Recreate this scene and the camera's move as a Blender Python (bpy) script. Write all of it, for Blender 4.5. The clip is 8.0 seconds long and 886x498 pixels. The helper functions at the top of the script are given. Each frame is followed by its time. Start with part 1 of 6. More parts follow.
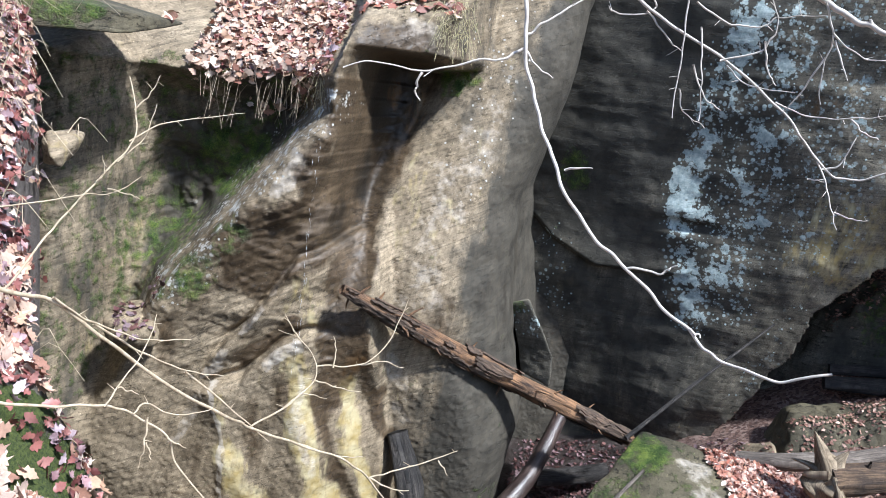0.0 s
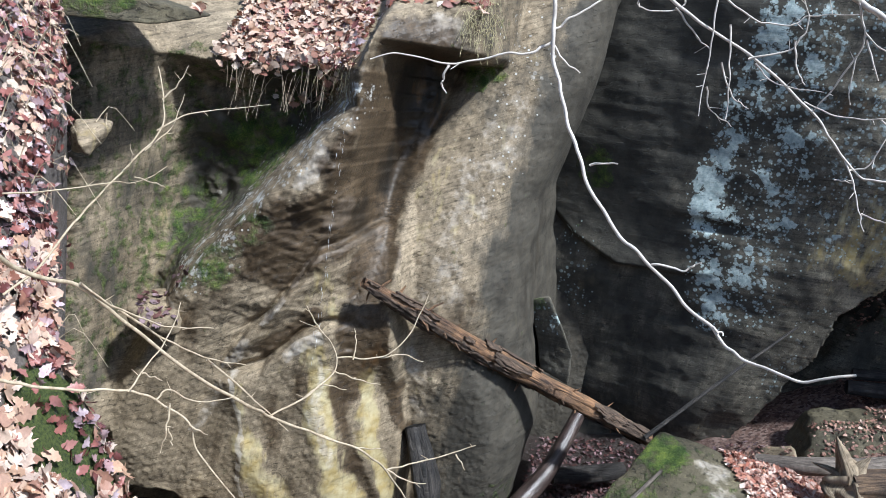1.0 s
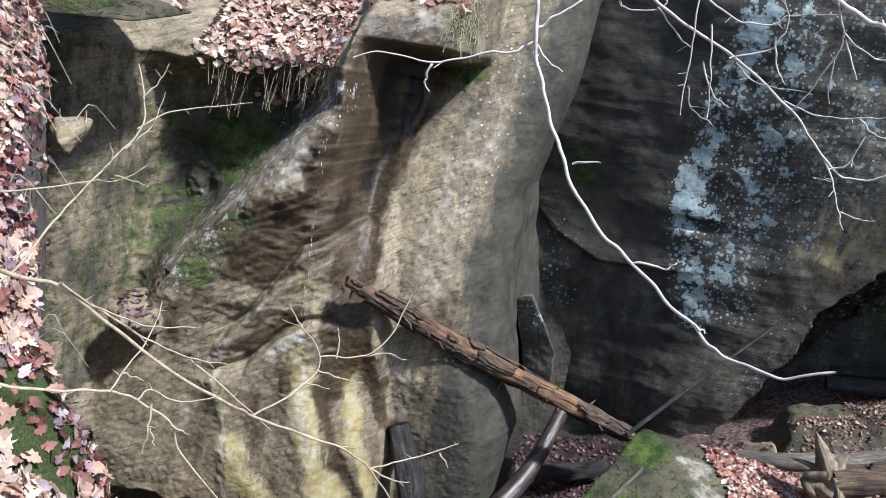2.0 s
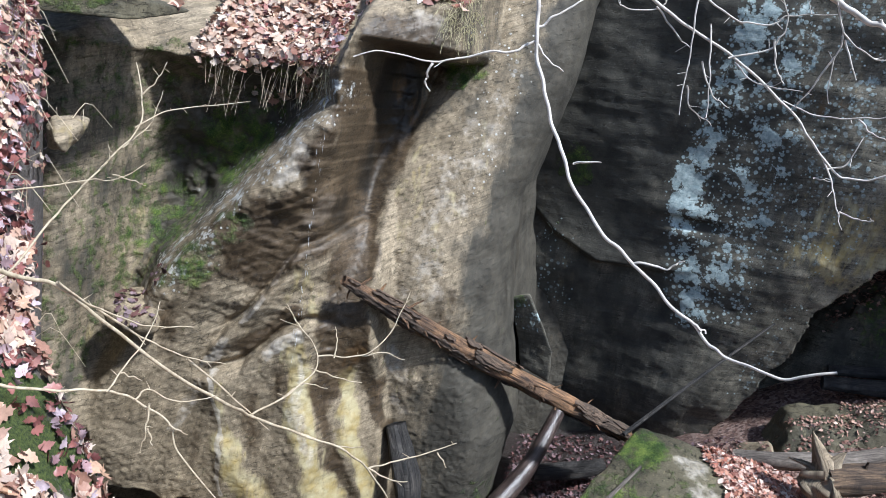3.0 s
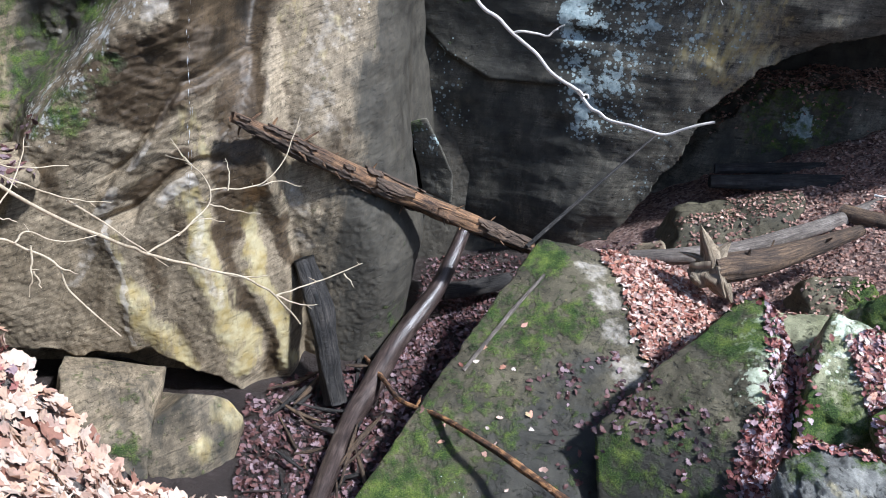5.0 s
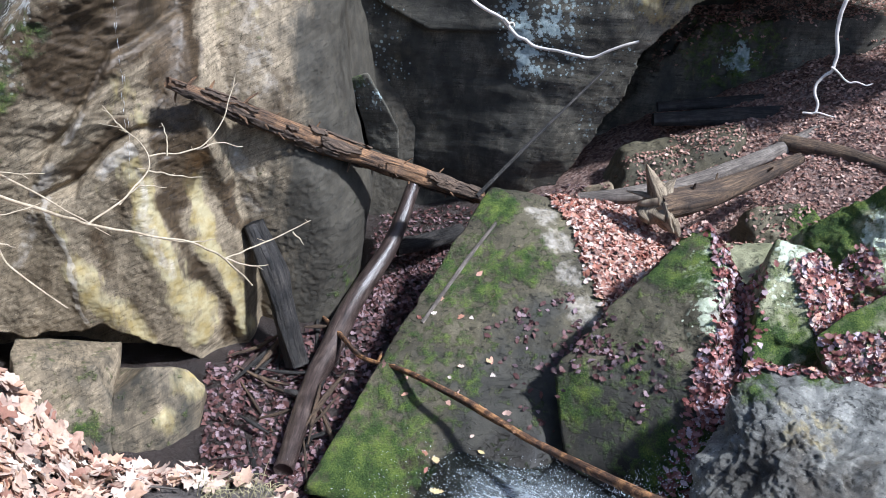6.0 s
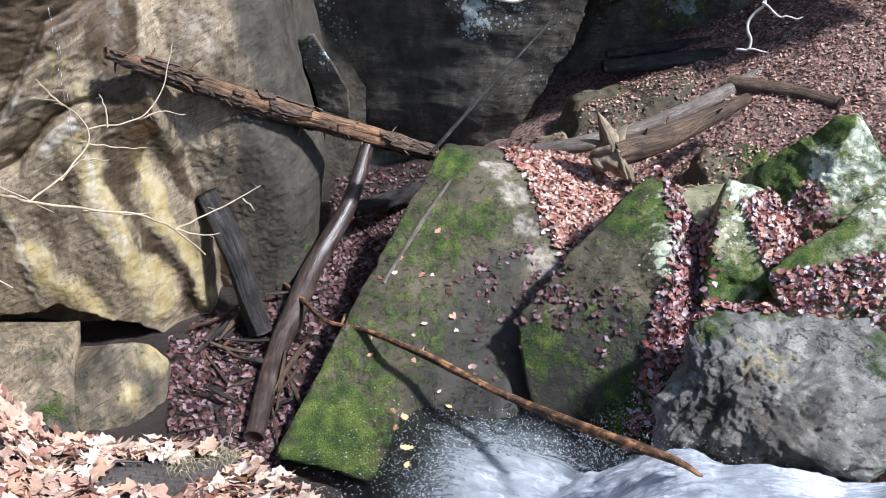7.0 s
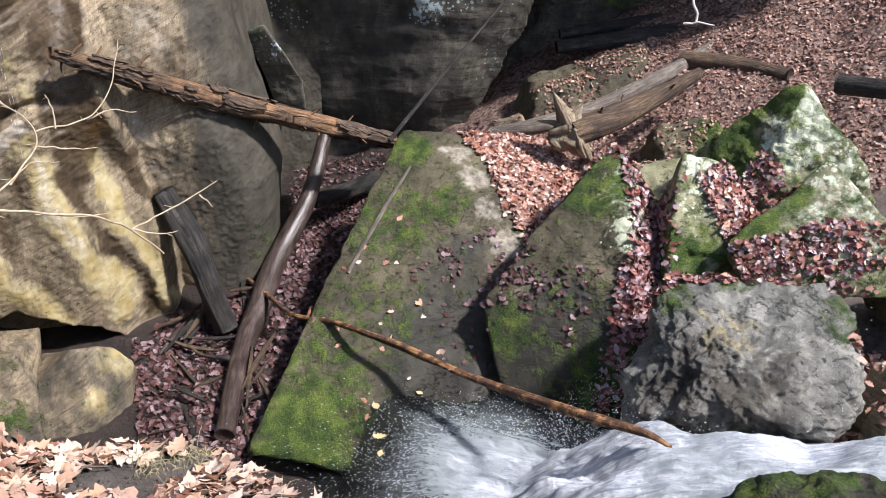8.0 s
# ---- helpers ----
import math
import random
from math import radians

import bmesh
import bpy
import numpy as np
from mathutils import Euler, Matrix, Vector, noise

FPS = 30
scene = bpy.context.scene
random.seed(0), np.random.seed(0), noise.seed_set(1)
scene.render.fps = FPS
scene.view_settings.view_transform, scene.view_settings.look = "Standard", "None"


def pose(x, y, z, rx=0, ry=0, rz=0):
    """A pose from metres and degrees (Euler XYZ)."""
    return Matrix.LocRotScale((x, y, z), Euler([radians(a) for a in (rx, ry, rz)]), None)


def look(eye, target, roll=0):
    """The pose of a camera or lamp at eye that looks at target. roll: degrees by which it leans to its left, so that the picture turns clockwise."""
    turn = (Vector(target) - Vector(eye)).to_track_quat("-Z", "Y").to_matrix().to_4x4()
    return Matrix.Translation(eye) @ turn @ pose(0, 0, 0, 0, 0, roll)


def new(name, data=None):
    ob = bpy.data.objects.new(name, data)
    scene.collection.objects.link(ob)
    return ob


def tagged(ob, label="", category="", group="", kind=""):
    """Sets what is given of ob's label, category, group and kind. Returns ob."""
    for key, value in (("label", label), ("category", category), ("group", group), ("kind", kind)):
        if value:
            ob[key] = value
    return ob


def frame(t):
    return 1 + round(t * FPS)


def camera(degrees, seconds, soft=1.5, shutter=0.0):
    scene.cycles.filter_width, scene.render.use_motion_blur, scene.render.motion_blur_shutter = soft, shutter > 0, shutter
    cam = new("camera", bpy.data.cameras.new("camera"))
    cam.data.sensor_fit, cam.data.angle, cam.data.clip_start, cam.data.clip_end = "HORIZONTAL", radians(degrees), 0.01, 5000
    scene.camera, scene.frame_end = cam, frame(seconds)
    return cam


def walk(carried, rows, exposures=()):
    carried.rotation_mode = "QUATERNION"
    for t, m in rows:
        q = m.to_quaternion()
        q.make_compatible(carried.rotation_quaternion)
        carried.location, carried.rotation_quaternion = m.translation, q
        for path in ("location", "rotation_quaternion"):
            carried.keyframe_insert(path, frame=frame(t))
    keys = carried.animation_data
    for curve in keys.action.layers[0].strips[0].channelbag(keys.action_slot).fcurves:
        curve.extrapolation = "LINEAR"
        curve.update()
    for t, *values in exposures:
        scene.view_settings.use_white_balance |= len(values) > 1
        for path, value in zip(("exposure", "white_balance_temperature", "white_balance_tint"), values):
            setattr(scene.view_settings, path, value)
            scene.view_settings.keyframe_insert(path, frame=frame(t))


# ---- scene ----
from mathutils.bvhtree import BVHTree

cam = camera(57.0, 8.0, soft=0.75)
PATH = [
    (0.0, pose(0.000, 0.000, 6.000, 77.00, -8.00, -0.00)),
    (0.5, pose(-0.002, -0.007, 5.993, 76.60, -8.64, 1.74)),
    (1.0, pose(-0.004, -0.008, 5.994, 76.45, -8.80, 1.72)),
    (1.5, pose(-0.003, -0.008, 5.995, 76.49, -8.88, 0.96)),
    (3.0, pose(-0.013, -0.003, 5.994, 76.49, -9.08, 0.30)),
    (3.5, pose(-0.016, 0.002, 5.995, 76.14, -9.19, 0.03)),
    (4.0, pose(-0.006, 0.015, 5.984, 73.77, -8.96, -1.19)),
    (4.5, pose(0.020, 0.028, 5.923, 69.21, -8.01, -4.17)),
    (5.0, pose(0.042, 0.012, 5.885, 66.13, -6.51, -7.75)),
    (6.5, pose(0.092, -0.027, 5.847, 62.43, -3.33, -14.13)),
    (7.0, pose(0.116, -0.035, 5.844, 60.91, -2.51, -16.20)),
    (7.5, pose(0.121, -0.035, 5.842, 60.23, -1.93, -18.00)),
    (8.0, pose(0.128, -0.040, 5.840, 60.10, -1.27, -19.77)),
]
EXPOSURES = [(0.0, 0.88, 5800, 9), (0.2, 0.86, 5800, 9), (0.5, 0.68, 5800, 8), (1.5, 0.57, 5750, 7), (4.5, 0.69, 5650, 9), (5.2, 0.72, 5600, 10), (6.5, 0.76, 5600, 11), (7.2, 0.76, 6050, 13), (8.0, 0.70, 6400, 14)]
walk(cam, PATH, EXPOSURES)

# ---- sky and sun ----
SUN_TO = Vector((0.42, -0.40, 0.82)).normalized()
world = bpy.data.worlds.new("sky")
scene.world = world
world.use_nodes = True
sky = world.node_tree.nodes.new("ShaderNodeTexSky")
sky.sky_type = "NISHITA"
sky.sun_disc = False
sky.sun_elevation = math.asin(SUN_TO.z)
sky.sun_rotation = math.atan2(SUN_TO.x, SUN_TO.y)
world.node_tree.links.new(sky.outputs[0], world.node_tree.nodes["Background"].inputs[0])
world.node_tree.nodes["Background"].inputs[1].default_value = 0.13
sun_data = bpy.data.lights.new("sun", "SUN")
sun_data.energy, sun_data.angle, sun_data.color = 4.6, radians(4.0), (1.0, 0.985, 0.965)
sun = new("sun", sun_data)
sun.matrix_world = look((0, 0, 30), Vector((0, 0, 30)) - SUN_TO)

# ---- node helpers ----


def shader(name):
    m = bpy.data.materials.new(name)
    m.use_nodes = True
    return m, m.node_tree, m.node_tree.nodes["Principled BSDF"]


def node(nt, kind, **values):
    n = nt.nodes.new(kind)
    for key, v in values.items():
        sock = n.inputs[int(key[1:])] if key[0] == "i" and key[1:].isdigit() else n.inputs[key.replace("_", " ")]
        if isinstance(v, bpy.types.NodeSocket):
            nt.links.new(v, sock)
        else:
            sock.default_value = v
    return n


def where(nt, scale=(1, 1, 1), turn=(0, 0, 0)):
    g = nt.nodes.new("ShaderNodeNewGeometry")
    turned = node(nt, "ShaderNodeMapping", Vector=g.outputs["Position"], Rotation=turn).outputs[0]
    return node(nt, "ShaderNodeMapping", Vector=turned, Scale=scale).outputs[0]


def noise_tex(nt, vec, scale, detail=5.0, rough=0.55, twist=0.0):
    return node(nt, "ShaderNodeTexNoise", Vector=vec, Scale=scale, Detail=detail, Roughness=rough, Distortion=twist).outputs[0]


def ramp(nt, fac, *stops):
    n = nt.nodes.new("ShaderNodeValToRGB")
    nt.links.new(fac, n.inputs[0])
    els = n.color_ramp.elements
    while len(els) < len(stops):
        els.new(0.5)
    for e, (p, c) in zip(els, stops):
        e.position = p
        e.color = (c, c, c, 1) if isinstance(c, (int, float)) else (*c, 1)
    return n.outputs[0]


def blend(nt, fac, a, b, how="MIX"):
    n = nt.nodes.new("ShaderNodeMix")
    n.data_type, n.blend_type = "RGBA", how
    for i, v in ((0, fac), (6, a), (7, b)):
        if isinstance(v, bpy.types.NodeSocket):
            nt.links.new(v, n.inputs[i])
        elif i == 0:
            n.inputs[0].default_value = v
        else:
            n.inputs[i].default_value = (*v, 1) if len(v) == 3 else v
    return n.outputs[2]


def calc(nt, how, a, b=0.0):
    n = nt.nodes.new("ShaderNodeMath")
    n.operation = how
    n.use_clamp = how in ("MULTIPLY_ADD",)
    for i, v in enumerate((a, b)):
        if isinstance(v, bpy.types.NodeSocket):
            nt.links.new(v, n.inputs[i])
        else:
            n.inputs[i].default_value = v
    return n.outputs[0]


def bump(nt, height, strength, distance, under=None):
    n = node(nt, "ShaderNodeBump", Height=height, Strength=strength, Distance=distance)
    if under is not None:
        nt.links.new(under, n.inputs["Normal"])
    return n.outputs[0]


def attr(nt, name):
    n = nt.nodes.new("ShaderNodeAttribute")
    n.attribute_name = name
    return n


def patchy(nt, amount, vec, scale, sharp=0.12, spread=0.9):
    """A mask that breaks up along noise: amount 0 gives none, 1 covers all."""
    n = noise_tex(nt, vec, scale, 6.0, 0.65)
    s = calc(nt, "ADD", calc(nt, "MULTIPLY", calc(nt, "SUBTRACT", n, 0.5), spread * 4), calc(nt, "SUBTRACT", calc(nt, "MULTIPLY", amount, 1.6), 0.8))
    return ramp(nt, calc(nt, "ADD", s, 0.5), (0.5 - sharp, 0.0), (0.5 + sharp, 1.0))


def rock_material(name, pale, dark, strata=0.5, tilt=0.0, rough=0.85, relief=0.025, crumb=((0.30, 0.37, 0.36), (0.50, 0.57, 0.55)), slant=-20.0, weave=0.45, lump=0.6, blotch=0.6, grit_mix=0.7, cracks=0.7, pitted=0.6):
    """Sandstone: two tones, thin bedding, grain; wet, moss, ochre, lichen and a black layer for crusting and painted
    shade by the mesh's own marks.
    """
    m, nt, b = shader(name)
    p = where(nt)
    bed = where(nt, (1.2, 1.2, 14.0), (0, tilt, 0))
    fall = where(nt, (9.0, 9.0, 0.7))
    big = noise_tex(nt, p, 1.3, 6, 0.6, 0.4)
    col = blend(nt, ramp(nt, big, (0.34, 0.0), (0.68, 1.0)), dark, pale)
    beds = noise_tex(nt, bed, 1.6, 5, 0.6, 0.6)
    col = blend(nt, calc(nt, "MULTIPLY", ramp(nt, beds, (0.35, 1.0), (0.55, 0.0)), strata), col, tuple(c * 0.5 for c in dark))
    streak = noise_tex(nt, fall, 1.0, 4, 0.6)
    col = blend(nt, calc(nt, "MULTIPLY", ramp(nt, streak, (0.45, 0.0), (0.75, 1.0)), 0.45), col, tuple(c * 0.45 for c in dark))
    grain = noise_tex(nt, p, 75.0, 6, 0.8)
    col = blend(nt, grit_mix, col, ramp(nt, grain, (0.32, 0.3), (0.64, 1.25)), "MULTIPLY")
    blot = noise_tex(nt, where(nt, (1.0, 1.0, 0.6)), 2.7, 9, 0.72, 0.8)
    col = blend(nt, blotch, col, ramp(nt, blot, (0.30, 0.30), (0.47, 0.80), (0.66, 1.30)), "MULTIPLY")
    dash = noise_tex(nt, where(nt, (11.0, 11.0, 34.0), (0, tilt, 0)), 1.0, 4, 0.6)
    pits = ramp(nt, dash, (0.34, 0.0), (0.40, 1.0))
    col = blend(nt, pitted, col, pits, "MULTIPLY")
    stria = noise_tex(nt, where(nt, (30.0, 30.0, 2.6), (0, radians(slant), 0)), 1.0, 5, 0.7)
    col = blend(nt, weave, col, ramp(nt, stria, (0.34, 0.35), (0.62, 1.2)), "MULTIPLY")
    lines = noise_tex(nt, where(nt, (3.0, 3.0, 52.0), (0, tilt, 0)), 1.0, 4, 0.65, 0.4)
    col = blend(nt, weave, col, ramp(nt, lines, (0.36, 0.3), (0.52, 1.1)), "MULTIPLY")
    wander = noise_tex(nt, where(nt, (1.0, 1.0, 2.6), (0, tilt, 0)), 1.7, 7, 0.62, 0.5)
    split = ramp(nt, calc(nt, "ABSOLUTE", calc(nt, "SUBTRACT", wander, 0.5)), (0.0, 1.0), (0.010, 0.0))
    split = calc(nt, "MULTIPLY", split, ramp(nt, noise_tex(nt, p, 1.9, 3), (0.50, 0.0), (0.58, cracks)))
    col = blend(nt, split, col, tuple(c * 0.15 for c in dark))
    grit = nt.nodes.new("ShaderNodeTexVoronoi")
    grit.inputs["Scale"].default_value = 70.0
    nt.links.new(p, grit.inputs["Vector"])
    pick = node(nt, "ShaderNodeSeparateColor", i0=grit.outputs["Color"])
    dot = ramp(nt, grit.outputs["Distance"], (0.20, 1.0), (0.38, 0.0))
    col = blend(nt, calc(nt, "MULTIPLY", dot, ramp(nt, pick.outputs[0], (0.80, 0.0), (0.82, 0.8))), col, tuple(c * 0.25 for c in dark))
    col = blend(nt, calc(nt, "MULTIPLY", dot, ramp(nt, pick.outputs[1], (0.94, 0.0), (0.96, 0.55))), col, tuple(min(1, c * 1.6) for c in pale))
    mottle = noise_tex(nt, p, 6.0, 7, 0.7)
    col = blend(nt, 0.5, col, ramp(nt, mottle, (0.3, 0.35), (0.68, 1.25)), "MULTIPLY")
    one, two = attr(nt, "marks"), attr(nt, "more")
    sep, sep2 = node(nt, "ShaderNodeSeparateColor", i0=one.outputs["Color"]), node(nt, "ShaderNodeSeparateColor", i0=two.outputs["Color"])
    ochre = patchy(nt, sep.outputs[2], where(nt, (5.0, 5.0, 1.3)), 1.7, 0.35, 0.85)
    col = blend(nt, calc(nt, "MULTIPLY", ochre, 0.85), col, blend(nt, ramp(nt, noise_tex(nt, p, 7.0), (0.35, 0.0), (0.65, 1.0)), (0.36, 0.27, 0.10), (0.50, 0.43, 0.25)))
    bleach_lit = patchy(nt, one.outputs["Alpha"], p, 6.0, 0.25, 0.6)
    col = blend(nt, calc(nt, "MULTIPLY", bleach_lit, 0.5), col, blend(nt, ramp(nt, noise_tex(nt, p, 18.0), (0.35, 0.0), (0.65, 1.0)), (0.42, 0.36, 0.28), (0.66, 0.60, 0.52)))
    crust_shade = patchy(nt, sep2.outputs[0], where(nt, (2.2, 2.2, 0.9)), 1.5, 0.3, 0.6)
    col = blend(nt, calc(nt, "MULTIPLY", crust_shade, 0.88), col, blend(nt, ramp(nt, noise_tex(nt, p, 5.0), (0.35, 0.0), (0.7, 1.0)), (0.026, 0.025, 0.021), (0.065, 0.06, 0.048)))
    wet = patchy(nt, sep.outputs[0], where(nt, (2.5, 2.5, 0.8)), 1.8, 0.3, 0.6)
    col = blend(nt, calc(nt, "MULTIPLY", wet, 0.85), col, blend(nt, 0.95, col, (0.17, 0.122, 0.082), "MULTIPLY"))
    rust = patchy(nt, sep2.outputs[1], where(nt, (2.5, 2.5, 0.8)), 2.2, 0.25, 0.7)
    col = blend(nt, calc(nt, "MULTIPLY", rust, 0.7), col, (0.16, 0.085, 0.03))
    lic = patchy(nt, sep.outputs[1], p, 5.5, 0.06, 0.7)
    cell = nt.nodes.new("ShaderNodeTexVoronoi")
    cell.inputs["Scale"].default_value = 13.0
    cell.inputs["Randomness"].default_value = 1.0
    nt.links.new(p, cell.inputs["Vector"])
    dots = calc(nt, "MULTIPLY", ramp(nt, cell.outputs["Distance"], (0.26, 1.0), (0.36, 0.0)), ramp(nt, calc(nt, "ADD", calc(nt, "MULTIPLY", sep.outputs[1], 0.75), calc(nt, "MULTIPLY", noise_tex(nt, p, 2.6, 6, 0.7), 0.9)), (0.62, 0.0), (0.8, 1.0)))
    fleck = nt.nodes.new("ShaderNodeTexVoronoi")
    fleck.inputs["Scale"].default_value = 21.0
    nt.links.new(p, fleck.inputs["Vector"])
    some = node(nt, "ShaderNodeSeparateColor", i0=fleck.outputs["Color"]).outputs[0]
    small = calc(nt, "MULTIPLY", ramp(nt, fleck.outputs["Distance"], (0.22, 1.0), (0.30, 0.0)), ramp(nt, calc(nt, "ADD", sep.outputs[1], calc(nt, "MULTIPLY", some, 0.6)), (0.66, 0.0), (0.70, 1.0)))
    speck = calc(nt, "MAXIMUM", calc(nt, "MAXIMUM", lic, dots), small)
    col = blend(nt, calc(nt, "MULTIPLY", speck, 0.9), col, blend(nt, ramp(nt, noise_tex(nt, p, 24.0), (0.4, 0.0), (0.65, 1.0)), *crumb))
    moss = patchy(nt, sep2.outputs[2], p, 8.0, 0.32, 0.75)
    mossy = noise_tex(nt, p, 80.0, 3, 0.7)
    col = blend(nt, moss, col, ramp(nt, blend(nt, 0.5, mossy, noise_tex(nt, p, 6.0)), (0.32, (0.014, 0.026, 0.007)), (0.47, (0.056, 0.100, 0.022)), (0.64, (0.21, 0.265, 0.050))))
    nt.links.new(col, b.inputs["Base Color"])
    r = blend(nt, moss, blend(nt, wet, (rough,) * 3, (0.48,) * 3), (0.95,) * 3)
    nt.links.new(r, b.inputs["Roughness"])
    b.inputs["Specular IOR Level"].default_value = 0.35
    n1 = bump(nt, beds, 0.18, relief)
    n2 = bump(nt, noise_tex(nt, p, 13.0, 9, 0.72, 0.3), lump, relief * 1.3, n1)
    n2 = bump(nt, calc(nt, "SUBTRACT", pits, split), 0.8, relief * 0.6, n2)
    n2 = bump(nt, calc(nt, "ADD", stria, lines), weave, relief * 0.5, n2)
    n3 = bump(nt, grain, 0.7, relief * 0.25, n2)
    n4 = bump(nt, calc(nt, "MULTIPLY", moss, mossy), 0.9, 0.05, n3)
    nt.links.new(bump(nt, speck, 0.3, 0.006, n4), b.inputs["Normal"])
    return m


def leaf_material(name, *tones):
    m, nt, b = shader(name)
    g = nt.nodes.new("ShaderNodeNewGeometry")
    pick = g.outputs["Random Per Island"]
    oi = nt.nodes.new("ShaderNodeObjectInfo")
    pick = calc(nt, "FRACT", calc(nt, "ADD", pick, oi.outputs["Random"]))
    col = ramp(nt, pick, *[(i / (len(tones) - 1) if len(tones) > 1 else 0, c) for i, c in enumerate(tones)])
    p = where(nt)
    col = blend(nt, 0.5, col, ramp(nt, noise_tex(nt, p, 45.0, 4, 0.7), (0.3, 0.45), (0.65, 1.0)), "MULTIPLY")
    nt.links.new(col, b.inputs["Base Color"])
    b.inputs["Roughness"].default_value = 0.62
    b.inputs["Specular IOR Level"].default_value = 0.35
    nt.links.new(bump(nt, noise_tex(nt, p, 90.0, 3, 0.6), 0.4, 0.004), b.inputs["Normal"])
    return m


def soil_material(name):
    m, nt, b = shader(name)
    p = where(nt)
    col = ramp(nt, noise_tex(nt, p, 2.2, 7, 0.65), (0.3, (0.12, 0.098, 0.082)), (0.5, (0.21, 0.175, 0.148)), (0.7, (0.34, 0.29, 0.25)))
    crumbs = noise_tex(nt, p, 38.0, 5, 0.75)
    col = blend(nt, 0.6, col, ramp(nt, crumbs, (0.3, 0.35), (0.7, 1.0)), "MULTIPLY")
    mk = attr(nt, "marks")
    sep = node(nt, "ShaderNodeSeparateColor", i0=mk.outputs["Color"])
    cell = nt.nodes.new("ShaderNodeTexVoronoi")
    cell.inputs["Scale"].default_value = 26.0
    nt.links.new(p, cell.inputs["Vector"])
    tone = node(nt, "ShaderNodeSeparateColor", i0=cell.outputs["Color"]).outputs[0]
    pressed = ramp(nt, tone, (0.0, (0.07, 0.035, 0.028)), (0.35, (0.18, 0.095, 0.072)), (0.7, (0.30, 0.185, 0.145)), (1.0, (0.42, 0.30, 0.25)))
    col = blend(nt, calc(nt, "MULTIPLY", sep.outputs[2], 0.85), col, pressed)
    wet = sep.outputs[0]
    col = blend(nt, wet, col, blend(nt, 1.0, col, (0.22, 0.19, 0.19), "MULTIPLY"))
    moss = patchy(nt, sep.outputs[1], p, 5.0, 0.12, 0.9)
    col = blend(nt, moss, col, ramp(nt, noise_tex(nt, p, 70.0, 3, 0.7), (0.3, (0.02, 0.04, 0.008)), (0.65, (0.12, 0.15, 0.03))))
    nt.links.new(col, b.inputs["Base Color"])
    nt.links.new(blend(nt, wet, (0.92,) * 3, (0.45,) * 3), b.inputs["Roughness"])
    n1 = bump(nt, noise_tex(nt, p, 16.0, 9, 0.75), 0.9, 0.07)
    nt.links.new(bump(nt, crumbs, 0.7, 0.02, n1), b.inputs["Normal"])
    return m


def wood_material(name, tones, dry=0.8, groove=0.02, stretch=16.0, peel=0.5):
    """Weathered wood: grain runs along the log by its own lengthwise coordinate."""
    m, nt, b = shader(name)
    uv = nt.nodes.new("ShaderNodeUVMap")
    uv.uv_map = "along"
    v = node(nt, "ShaderNodeMapping", Vector=uv.outputs[0], Scale=(stretch, 2.2, 1.0)).outputs[0]
    grain = noise_tex(nt, v, 2.0, 8, 0.7, 0.5)
    p = where(nt)
    spots = noise_tex(nt, p, 4.0 + 18.0 * max(0.0, peel - 0.5), 6, 0.65)
    col = ramp(nt, blend(nt, peel, grain, spots), *tones)
    col = blend(nt, 0.7, col, ramp(nt, grain, (0.35, 0.25), (0.6, 1.0)), "MULTIPLY")
    nt.links.new(col, b.inputs["Base Color"])
    b.inputs["Roughness"].default_value = dry
    n1 = bump(nt, grain, 0.9, groove)
    nt.links.new(bump(nt, noise_tex(nt, p, 60.0, 4, 0.7), 0.4, 0.005, n1), b.inputs["Normal"])
    return m


def twig_material(name, light, dark):
    m, nt, b = shader(name)
    p = where(nt)
    col = ramp(nt, noise_tex(nt, p, 30.0, 4, 0.7), (0.3, dark), (0.6, light))
    nt.links.new(col, b.inputs["Base Color"])
    b.inputs["Roughness"].default_value = 0.7
    nt.links.new(bump(nt, noise_tex(nt, p, 120.0, 3), 0.3, 0.002), b.inputs["Normal"])
    return m


